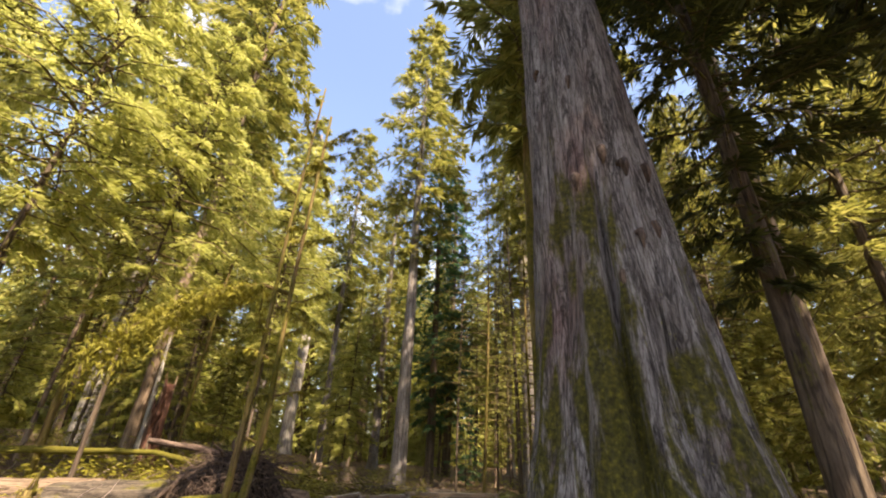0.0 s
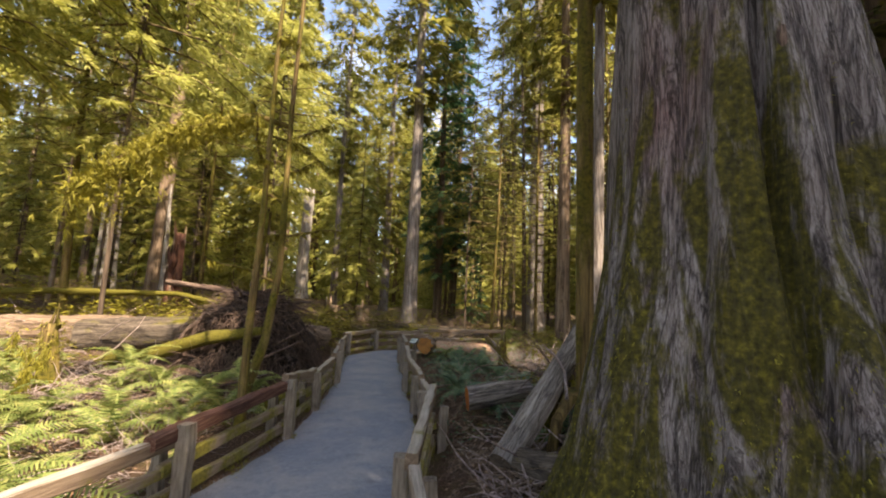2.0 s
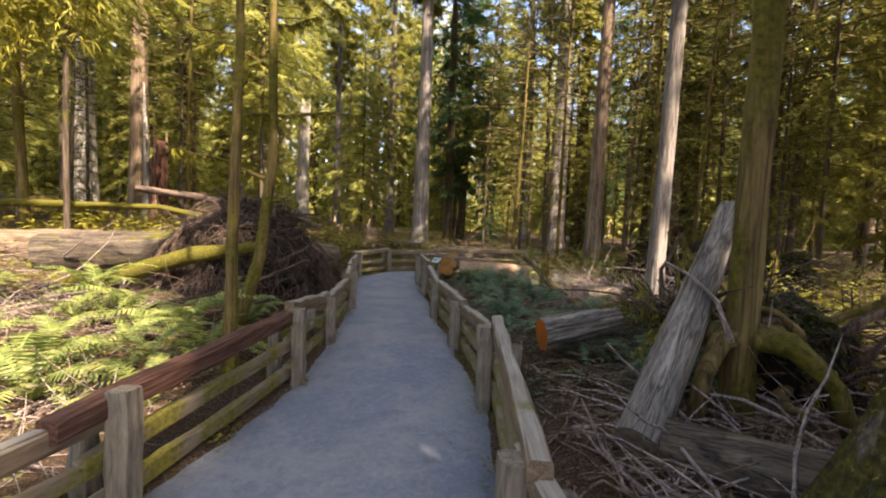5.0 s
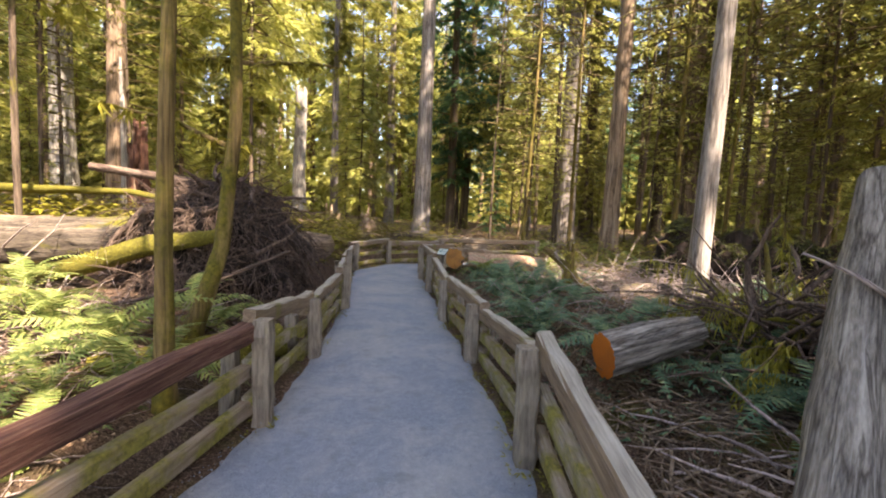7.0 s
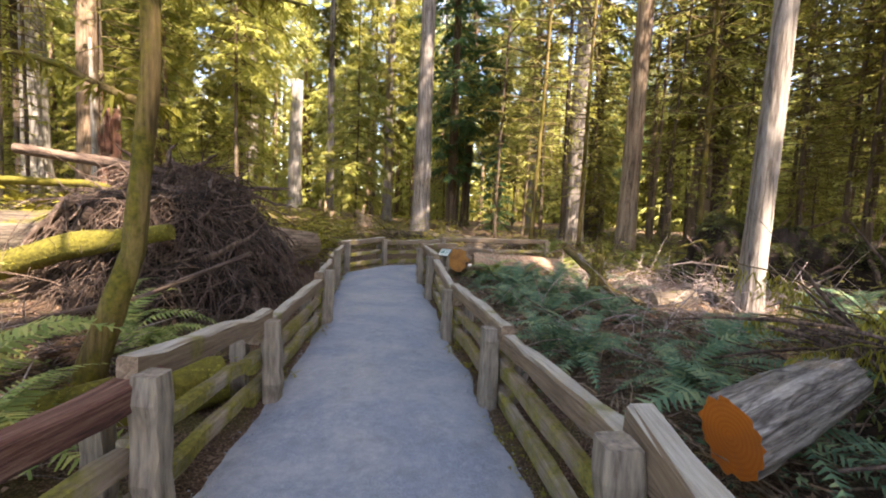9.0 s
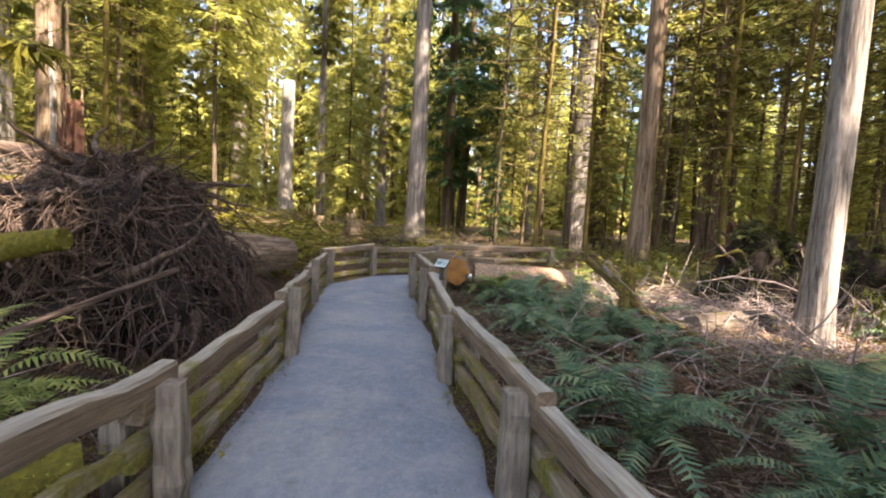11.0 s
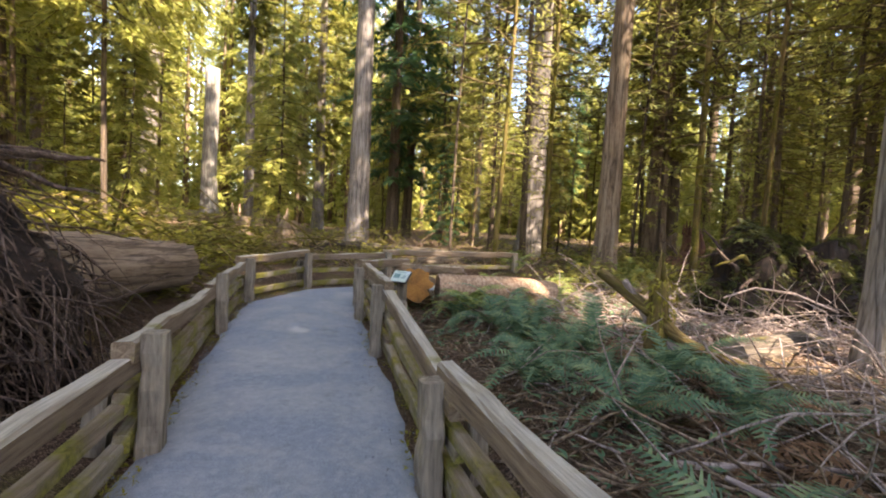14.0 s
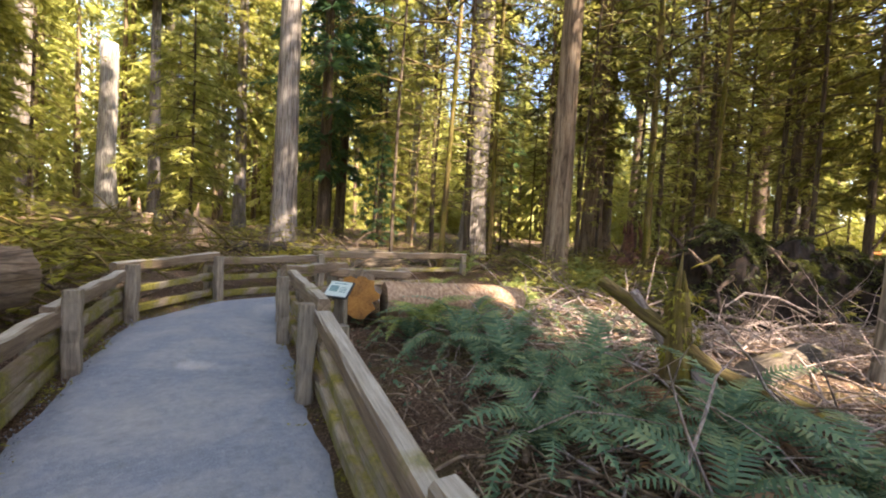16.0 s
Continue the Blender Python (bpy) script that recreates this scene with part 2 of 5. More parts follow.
def vnoise(x, y, seed=0):
    ix, iy = np.floor(x), np.floor(y)
    fx, fy = x - ix, y - iy
    fx, fy = fx * fx * (3 - 2 * fx), fy * fy * (3 - 2 * fy)
    a, b = hash2(ix, iy, seed), hash2(ix + 1, iy, seed)
    c, d = hash2(ix, iy + 1, seed), hash2(ix + 1, iy + 1, seed)
    return (a + (b - a) * fx) * (1 - fy) + (c + (d - c) * fx) * fy - 0.5


def fbm(x, y, seed=0, octaves=4):
    return sum(vnoise(x * 2 ** i, y * 2 ** i, seed + i) / 2 ** i for i in range(octaves))


def tube(points, radii, seg=8, rough=0.0, rng=None, cap=True):
    """Rings along a line of points: vertices and faces."""
    pts = [Vector(p) for p in points]
    verts, faces = [], []
    side = None
    for i, p in enumerate(pts):
        d = (pts[min(i + 1, len(pts) - 1)] - pts[max(i - 1, 0)]).normalized()
        if side is None:
            side = d.orthogonal().normalized()
        side = (side - d * side.dot(d)).normalized()
        other = d.cross(side)
        for k in range(seg):
            a = 2 * math.pi * k / seg
            r = radii[i] * (1 + (rng.uniform(-rough, rough) if rng else 0))
            verts.append(p + (side * math.cos(a) + other * math.sin(a)) * r)
    for i in range(len(pts) - 1):
        for k in range(seg):
            k2 = (k + 1) % seg
            faces.append((i * seg + k, i * seg + k2, (i + 1) * seg + k2, (i + 1) * seg + k))
    if cap:
        faces.append(tuple(range(seg - 1, -1, -1)))
        faces.append(tuple(range((len(pts) - 1) * seg, len(pts) * seg)))
    return verts, faces


def merge(pieces):
    verts, faces = [], []
    for v, f in pieces:
        n = len(verts)
        verts.extend(v)
        faces.extend([tuple(i + n for i in q) for q in f])
    return verts, faces


# ---- plan: the edges of the gravel path ----
EDGE_L = [(-3.2, -8), (-2.95, 0), (-2.45, 3.5), (-2.03, 5.1), (-1.57, 7.0), (-1.49, 8.35), (-1.49, 10.55), (-1.72, 13.25), (-1.76, 15.1), (-0.98, 16.5), (0.7, 17.3), (3.2, 17.7)]
EDGE_R = [(2.4, -8), (1.1, -0.3), (-0.05, 2.6), (-0.1, 3.5), (-0.12, 4.55), (0.09, 6.43), (0.06, 8.27), (-0.06, 9.95), (-0.11, 12.28), (-0.17, 13.9), (-0.1, 14.9), (0.7, 15.6), (3.2, 16.0)]


def along(line, n):
    p = np.array(line, float)
    s = np.concatenate([[0], np.cumsum(np.linalg.norm(np.diff(p, axis=0), axis=1))])
    t = np.linspace(0, s[-1], n)
    return np.stack([np.interp(t, s, p[:, 0]), np.interp(t, s, p[:, 1])], 1)


RING = np.array(EDGE_L + EDGE_R[::-1])


def off_path(x, y):
    """Distance outside the path's edges, 0 inside."""
    x, y = np.asarray(x, float), np.asarray(y, float)
    best, inside = np.full(x.shape, 1e9), np.zeros(x.shape, bool)
    for (ax, ay), (bx, by) in zip(RING, np.roll(RING, -1, 0)):
        dx, dy = bx - ax, by - ay
        t = np.clip(((x - ax) * dx + (y - ay) * dy) / (dx * dx + dy * dy), 0, 1)
        best = np.minimum(best, np.hypot(x - ax - t * dx, y - ay - t * dy))
        if dy != 0:
            cross = ((ay > y) != (by > y)) & (x < dx * (y - ay) / dy + ax)
            inside ^= cross
    return np.where(inside, 0, best)


def ground_z(x, y):
    x, y = np.asarray(x, float), np.asarray(y, float)
    r = np.hypot(x, y)
    z = 0.12 + 0.015 * np.maximum(0, r - 6) + 0.085 * np.clip(-x - 2.5, 0, 20) * np.clip((y - 2) / 12, 0.3, 1)
    z = z + 0.20 * np.exp(-((x - 1.8) ** 2 + (y - 4.6) ** 2) / 4.0) + 0.15 * np.exp(-((x - 1.9) ** 2 + (y - 7.1) ** 2) / 1.2)
    z = z + 0.16 * fbm(x * 0.5, y * 0.5, 3) + 0.10 * fbm(x * 2.1, y * 2.1, 9, 3)
    z = np.where(r > 90, 2.0 + 0.04 * (r - 90), z)
    w = np.clip((off_path(x, y) - 0.05) / 0.7, 0, 1)
    return z * w * w * (3 - 2 * w) - 0.02


class Lookup:
    """Ground height and distance from the path on a fine grid, for quick reading."""
    x0, y0, step = -24.0, -12.0, 0.1
    xs, ys = np.meshgrid(np.arange(-24, 32, 0.1), np.arange(-12, 40, 0.1))
    z, off = ground_z(xs, ys), off_path(xs, ys)


def grid_at(table, x, y):
    fx, fy = (x - Lookup.x0) / Lookup.step, (y - Lookup.y0) / Lookup.step
    i, j = int(fx), int(fy)
    if fx < 0 or fy < 0 or j + 1 >= table.shape[0] or i + 1 >= table.shape[1]:
        return None
    fx, fy = fx - i, fy - j
    return float((table[j, i] * (1 - fx) + table[j, i + 1] * fx) * (1 - fy) + (table[j + 1, i] * (1 - fx) + table[j + 1, i + 1] * fx) * fy)


def gz(x, y):
    v = grid_at(Lookup.z, x, y)
    return float(ground_z(np.array([x]), np.array([y]))[0]) if v is None else v


def away(x, y):
    v = grid_at(Lookup.off, x, y)
    return 50.0 if v is None else v


# ---- ground and path ----
def spread(lo, hi, step, far, n):
    core = np.arange(lo, hi + step, step)
    out = np.geomspace(step * 2, far, n)
    return np.concatenate([lo - out[::-1], core, hi + out])


gx, gy = spread(-11, 9, 0.13, 420, 34), spread(-5, 26, 0.13, 420, 34)
GX, GY = np.meshgrid(gx, gy)
GZ = ground_z(GX, GY)
nx, ny = len(gx), len(gy)
idx = np.arange(nx * ny).reshape(ny, nx)
quads = np.stack([idx[:-1, :-1], idx[:-1, 1:], idx[1:, 1:], idx[1:, :-1]], -1).reshape(-1, 4)
ground = solo("ground", link_mesh("ground", np.stack([GX, GY, GZ], -1).reshape(-1, 3).tolist(), quads.tolist(), LITTER),
              "brown forest floor of needles, twigs and moss", "ground", kind="structure")

pl, pr = along(EDGE_L, 260), along(EDGE_R, 260)
cols = 18
pv, pf = [], []
for i in range(260):
    for j in range(cols):
        f = j / (cols - 1)
        f2 = -0.03 + 1.06 * f
        x, y = pl[i] * (1 - f2) + pr[i] * f2
        if j in (0, cols - 1):
            x += 0.08 * float(fbm(np.array([y * 2.0]), np.array([j * 7.0]), 5)[0])
        z = 0.035 + 0.02 * float(fbm(np.array([x * 1.6]), np.array([y * 1.6]), 21)[0]) - 0.05 * (2 * abs(f - 0.5)) ** 6
        pv.append((x, y, z))
for i in range(259):
    for j in range(cols - 1):
        a = i * cols + j
        pf.append((a, a + 1, a + cols + 1, a + cols))
path = solo("pavement", link_mesh("path", pv, pf, GRAVEL), "compacted blue-grey gravel walking path between the fences", "path", kind="structure")


# ---- trees ----
def trunk_mesh(name, height, r0, r1, mat, seed=0, flare=0.5, lean=(0, 0), bend=0.0, seg=14, furrow=0.05, rings=None, buttress=0):
    rng = random.Random(seed)
    rings = rings or max(10, int(height * 1.6))
    ph = [rng.uniform(0, 6.28) for _ in range(6)]
    verts, faces = [], []
    zs = [height * (i / rings) ** 1.5 for i in range(rings + 1)]
    for z in zs:
        f = z / height
        r = r0 * (1 - f) + r1 * f
        fl = flare * r0 * math.exp(-z / (r0 * 1.8 + 0.1))
        cx = lean[0] * z + bend * math.sin(f * 5 + ph[0])
        cy = lean[1] * z + bend * math.sin(f * 4 + ph[1])
        for k in range(seg):
            a = 2 * math.pi * k / seg
            lobes = 0.5 + 0.5 * math.sin(a * (buttress or 5) + ph[2] + 0.4 * math.sin(a * 2 + ph[4]))
            rr = r * (1 + furrow * math.sin(a * 3 + ph[3] + z * 0.6) + furrow * 0.6 * rng.uniform(-1, 1)) + fl * (0.45 + lobes)
            verts.append((cx + rr * math.cos(a), cy + rr * math.sin(a), z - 0.3))
    n = len(zs)
    for i in range(n - 1):
        for k in range(seg):
            k2 = (k + 1) % seg
            faces.append((i * seg + k, i * seg + k2, (i + 1) * seg + k2, (i + 1) * seg + k))
    faces.append(tuple(range((n - 1) * seg, n * seg)))
    return link_mesh(name, verts, faces, mat)


def spray(verts, faces, p, d, length, width, rng):
    """A small drooping needle spray: two narrow pointed slivers that part from each other."""
    d = d.normalized()
    s = d.cross(Vector((rng.uniform(-0.5, 0.5), rng.uniform(-0.5, 0.5), 1))).normalized()
    for sign in (-1, 1):
        n = len(verts)
        ln = length * rng.uniform(0.7, 1.1)
        tip = p + d * ln + s * (sign * ln * rng.uniform(0.10, 0.45)) + Vector((0, 0, -ln * rng.uniform(0.05, 0.4)))
        mid = p.lerp(tip, 0.4) + Vector((0, 0, ln * 0.06))
        verts.extend([p - d * length * 0.1, mid + s * (width * 1.05), tip])
        faces.append((n, n + 1, n + 2) if sign > 0 else (n, n + 2, n + 1))


def crown_mesh(name, seed, h, z0, spread_r, boughs, per, size, leaf, droop=0.5, peak=0.25):
    """Boughs with sprays: returns the foliage mesh and the bough mesh."""
    rng = random.Random(seed)
    verts, faces, wood = [], [], []
    for b in range(boughs):
        f = (b + rng.random()) / boughs
        z = z0 + (h - z0) * f
        fall = min(1.0, f / peak) if f < peak else 1 - (f - peak) / (1 - peak)
        ln = spread_r * (0.25 + 0.75 * fall) * rng.uniform(0.55, 1.15)
        a = b * 2.4 + rng.uniform(-0.5, 0.5)
        d = Vector((math.cos(a), math.sin(a), rng.uniform(0.0, 0.25)))
        pts = []
        for k in range(5):
            t = k / 4
            pts.append(Vector((0, 0, z)) + d * ln * t + Vector((0, 0, -droop * ln * t * t * rng.uniform(0.7, 1.1))))
        wood.append(tube(pts[::2], [0.03 * (1 - t / 5) * (0.5 + ln / 3) for t in (0, 2, 4)], 3, cap=False))
        for _ in range(int(per * (0.4 + ln / spread_r))):
            t = rng.uniform(0.15, 1.0) ** 0.8
            k = min(3, int(t * 4))
            p = pts[k].lerp(pts[k + 1], t * 4 - k)
            side = Vector((-d.y, d.x, 0)) * rng.choice((-1, 1))
            out = side * rng.uniform(0.3, 1.0) + d * rng.uniform(0.1, 0.9) + Vector((0, 0, rng.uniform(-0.6, 0.1)))
            reach = ln * 0.32 * (1.15 - t) * rng.random()
            q = p + out.normalized() * reach + Vector((0, 0, -0.25 * reach))
            spray(verts, faces, q, out, size * rng.uniform(0.6, 1.4), size * rng.uniform(0.14, 0.26), rng)
    return link_mesh(name, verts, faces, leaf, smooth=False), link_mesh(name + "_boughs", *merge(wood), TWIG)


CROWNS = {}


def crown(kind_):
    """Crown meshes that many trees share."""
    if kind_ not in CROWNS:
        # the sun kinds carry the sunlit leaf colour, shade the darkened one
        spec = {
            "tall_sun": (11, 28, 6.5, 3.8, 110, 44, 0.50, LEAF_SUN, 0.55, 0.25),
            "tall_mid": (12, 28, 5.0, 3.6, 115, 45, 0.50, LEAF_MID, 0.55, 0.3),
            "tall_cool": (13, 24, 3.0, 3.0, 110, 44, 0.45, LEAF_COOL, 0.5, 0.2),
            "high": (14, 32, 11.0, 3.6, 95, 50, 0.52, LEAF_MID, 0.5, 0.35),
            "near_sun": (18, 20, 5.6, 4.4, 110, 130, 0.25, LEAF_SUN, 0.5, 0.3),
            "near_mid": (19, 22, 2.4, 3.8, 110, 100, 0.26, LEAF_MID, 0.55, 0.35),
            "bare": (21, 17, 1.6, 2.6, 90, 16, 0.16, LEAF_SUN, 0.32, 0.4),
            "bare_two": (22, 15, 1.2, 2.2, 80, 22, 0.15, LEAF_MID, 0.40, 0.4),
            "shade": (20, 24, 6.0, 3.8, 100, 100, 0.30, LEAF_SHADED, 0.5, 0.35),
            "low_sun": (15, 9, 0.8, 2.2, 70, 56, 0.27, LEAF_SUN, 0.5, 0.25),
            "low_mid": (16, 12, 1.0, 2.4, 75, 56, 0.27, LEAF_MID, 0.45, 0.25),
            "low_cool": (17, 7, 0.4, 1.7, 60, 68, 0.21, LEAF_COOL, 0.4, 0.2),
        }[kind_]
        CROWNS[kind_] = crown_mesh("crown_" + kind_, *spec)
    return CROWNS[kind_]


def tree(x, y, dia, height, bark, crown_kind, label, seed, group="", lean=(0, 0), flare=0.35, cscale=1.0, spin=0.0, bend=0.05, z=None):
    t = thing("conifer_tree", (x, y, (gz(x, y) if z is None else z) - 0.02), label, "tree", group)
    part("trunk", trunk_mesh("trunk", height, dia / 2, dia / 8, bark, seed, flare, lean, bend, 16 if dia > 0.3 else 10), t)
    if crown_kind:
        leaves, boughs = crown(crown_kind)
        m = Matrix.Rotation(spin, 4, "Z") @ Matrix.Scale(cscale, 4)
        m = Matrix.Translation((lean[0] * height * 0.5, lean[1] * height * 0.5, 0)) @ m
        tagged(part("bough_wood", boughs, t, "", m), kind="stuff")
        part("crown", leaves, t, "", m)
    return t


# the giant cedar
def cedar():
    rng = random.Random(5)
    t = thing("giant_cedar", (1.97, 3.33, 0.25), "giant grey cedar with furrowed bark and mossy flared base", "tree")
    seg, zs = 120, [-0.5 + 30.5 * (i / 110) ** 2.0 for i in range(111)]
    ph = [rng.uniform(0, 6.28) for _ in range(9)]
    verts, faces = [], []
    prof_z, prof_r = [-0.5, 0.25, 0.75, 1.35, 2.05, 2.95, 4.25, 5.75, 7.75, 10.75, 30.0], [1.60, 1.26, 1.07, 0.92, 0.78, 0.685, 0.585, 0.52, 0.44, 0.36, 0.10]
    for z in zs:
        r = float(np.interp(z, prof_z, prof_r))
        amp = 0.13 * math.exp(-max(z, 0) / 1.1) + 0.022
        # leans slightly up and to the side of the path
        cx, cy = -0.043 * z, 0.02 * z
        for k in range(seg):
            a = 2 * math.pi * k / seg
            lobes = math.sin(a * 7 + ph[0] + 0.5 * math.sin(a * 3 + ph[1])) + 0.6 * math.sin(a * 12 + ph[2] + z * 0.25)
            fine = math.sin(a * 31 + ph[3] + 0.5 * math.sin(z * 1.3 + a * 5)) * 0.4 + math.sin(a * 53 + ph[4] + z * 0.4) * 0.3
            n3 = noise.noise(Vector((math.cos(a) * 5, math.sin(a) * 5, z * 0.55))) + 0.6 * noise.noise(Vector((math.cos(a) * 14, math.sin(a) * 14, z * 0.8)))
            cleft = 0.16 * math.exp(-((a - 4.22 - 0.02 * math.sin(z * 2)) / 0.045) ** 2) * max(0.0, min(1.0, (z - 0.7) * 1.5, (4.6 - z) * 0.6))
            rr = r - cleft + amp * lobes * 0.7 + 0.018 * fine + 0.05 * n3
            verts.append((cx + rr * math.cos(a), cy + rr * math.sin(a), z))
    n = len(zs)
    for i in range(n - 1):
        for k in range(seg):
            k2 = (k + 1) % seg
            faces.append((i * seg + k, i * seg + k2, (i + 1) * seg + k2, (i + 1) * seg + k))
    m = Mat("cedar_bark", 0.9)
    rid, fin, blot = m.noise(9, 9, (1, 1, 0.10), 0.72, 0.5), m.noise(60, 7, (1, 1, 0.09), 0.7), m.noise(1.3, 6, (1, 1, 0.35))
    c = m.ramp(rid, [(0.32, lin("3a3230")), (0.46, lin("7b7370")), (0.6, lin("a29c99")), (0.75, lin("c0bbb7"))])
    c = m.mix(0.45, c, m.ramp(fin, [(0.34, lin("5c514d")), (0.66, lin("b5aea8"))]))
    c = m.mix(m.ramp(blot, [(0.5, (0, 0, 0, 1)), (0.66, (0.6, 0.6, 0.6, 1))]), c, lin("7a5650"))
    for sc, dark in ((7.0, 0.12), (17.0, 0.3), (38.0, 0.45)):
        crack = m.ramp(m.noise(sc, 6, (1, 1, 0.085), 0.62, 1.0), [(0.45, (1, 1, 1, 1)), (0.5, (dark, dark * .92, dark * .88, 1)), (0.54, (1, 1, 1, 1))])
        c = m.mix(0.85, c, crack, "MULTIPLY")
    # moss grows up the base in streaks
    hz = m.maths("MULTIPLY", m.maths("SUBTRACT", m.height(), 0.6), -0.052)
    streak = m.maths("ADD", m.noise(3.0, 7, (1, 1, 0.22), 0.65, 0.6), hz)
    f = m.ramp(streak, [(0.385, (0, 0, 0, 1)), (0.455, (0.95, 0.95, 0.95, 1))])
    c = m.mix(f, c, m.ramp(m.noise(28, 4), [(0.3, lin("26250b")), (0.55, lin("504b15")), (0.75, lin("7d7626"))]))
    m.colour(c)
    m.bump(m.mix(0.35, rid, fin), 1.0, 0.06)
    trunk = part("trunk", link_mesh("cedar_trunk", verts, faces, m.m), t)
    # cushions of moss on the ridges of the base
    v, f = [], []
    for _ in range(26000):
        i, k = rng.randrange(4, 38), rng.randrange(seg)
        p, q = Vector(verts[i * seg + k]), Vector(verts[(i + 1) * seg + (k + 1) % seg])
        p = p.lerp(q, rng.random())
        a = math.atan2(p.y, p.x)
        grow = noise.noise(Vector((math.cos(a) * 4, math.sin(a) * 4, p.z * 0.7))) + 0.5 * noise.noise(Vector((math.cos(a) * 11, math.sin(a) * 11, p.z * 2)))
        if grow < -0.36 + 0.22 * p.z:
            continue
        spray(v, f, p - Vector((math.cos(a), math.sin(a), 0)) * 0.01, Vector((math.cos(a), math.sin(a), rng.uniform(-1.6, 0.1))), rng.uniform(0.015, 0.035), rng.uniform(0.005, 0.010), rng)
    tagged(part("moss", link_mesh("cedar_moss", v, f, LEAF_MOSS, smooth=False), trunk, "yellow-green moss cushions"), kind="stuff")
    # dark stubs where boughs have died
    for z, a, size in ((4.05, -2.26, 0.07), (4.3, -1.84, 0.09), (4.17, -1.55, 0.08), (4.16, -1.18, 0.09), (5.66, -2.75, 0.05), (5.31, -2.11, 0.05), (3.44, -1.61, 0.05), (3.07, -1.94, 0.05), (3.52, -1.38, 0.06)):
        r, rr = size * 0.65, float(np.interp(z, prof_z, prof_r))
        d = Vector((math.cos(a), math.sin(a), 0))
        c0 = Vector((-0.043 * z, 0.02 * z, z)) + d * (rr - 0.04)
        stub = tube([c0, c0 + d * 0.05, c0 + d * 0.07 + Vector((0, 0, -0.06)), c0 + d * 0.06 + Vector((0, 0, -0.16))], [r, r * 0.9, r * 0.7, r * 0.2], 9, 0.15, rng)
        part("branch_stub", link_mesh("branch_stub", *stub, ROOT), t, "dark dead branch stub")
    lv, bo = crown_mesh("cedar_crown", 77, 33, 24, 1.8, 26, 50, 0.3, LEAF_MID)
    tagged(part("bough_wood", bo, t), kind="stuff")
    part("crown", lv, t)


cedar()

# main trees: place, trunk thickness, height
tree(0.30, 24.15, 0.80, 30, BARK_GREY, "high", "tall grey conifer with straight trunk behind the far fence", 1, cscale=1.1, spin=1)
tree(7.14, 23.5, 0.95, 30, BARK_GREY, "high", "tall grey cedar with fluted trunk among ferns", 2, flare=0.5, spin=2)
tree(6.26, 17.5, 0.58, 26, BARK_BROWN, "high", "slender brown conifer leaning a little, in brush", 3, lean=(0.012, 0), spin=3, cscale=.9)
tree(4.34, 10.62, 0.33, 24, BARK_GREY, "high", "pale sunlit trunk standing in dry brush", 4, lean=(0.026, 0), flare=0.6, spin=4, cscale=.85)
tree(14.06, 24.6, 0.95, 28, BARK_BROWN, "tall_mid", "thick brown conifer trunk in the shade", 5, spin=5)
tree(16.18, 26.3, 1.15, 30, BARK_DARK, "tall_mid", "thick dark conifer trunk in the shade", 6, spin=6)
tree(-15.34, 24.1, 0.95, 36, BARK_PALE, "high", "thick pale conifer trunk in sunlight", 7, spin=7, cscale=1.3)
tree(-10.85, 20.2, 0.62, 34, BARK_BROWN, "high", "brown conifer behind the fallen logs", 8, spin=8, lean=(0.02, 0), cscale=1.2)
tree(-10.57, 34.9, 0.86, 30, BARK_GREY, "high", "tall grey conifer with bare lower trunk", 10, spin=9, lean=(0.02, 0))
tree(-5.49, 35.5, 0.60, 26, BARK_GREY, "high", "slim grey conifer with bare stem", 11, spin=1.5)
tree(-7.71, 52.0, 0.95, 28, BARK_GREY, "tall_sun", "distant grey conifer in sunlight", 12, spin=2.5)
tree(-1.71, 40.9, 0.83, 30, BARK_GREY, "tall_mid", "tall conifer against the gap of sky", 13, spin=3.5)
tree(2.29, 29.7, 0.60, 26, BARK_DARK, "tall_cool", "dark conifer with drooping boughs", 14, spin=4.5, cscale=1.1)
tree(9.7, 37.9, 0.65, 28, BARK_PALE, "high", "slim pale conifer with bare stem", 15, spin=5.5)
tree(11.53, 30.9, 0.90, 30, BARK_DARK, "high", "dark conifer behind the brush", 16, spin=6.5)
tree(24.8, 23.5, 0.75, 28, BARK_BROWN, "tall_mid", "brown conifer in a shady thicket", 17, spin=7.5)
tree(16.7, 31.3, 0.70, 28, BARK_DARK, "tall_mid", "dark conifer in a shady thicket", 18, spin=8.5)
# broken pale snag
snag = thing("broken_snag", (-10.7, 47.4, gz(-10.7, 47.4)), "pale broken tree snag without a crown", "dead tree")
part("trunk", trunk_mesh("snag", 12.3, 0.62, 0.54, BARK_PALE, 40, 0.4, (0, 0), 0.05, 14), snag)

# red rotten stump trunk
rs = thing("rotten_stump", (-9.62, 19.5, gz(-9.62, 19.5)), "tall reddish rotten stump with shredded wood", "stump")
part("trunk", trunk_mesh("red_stump", 3.6, 0.36, 0.16, BARK_RED, 41, 0.5, (0.02, 0), 0.06, 30, 0.22), rs)
rng = random.Random(141)
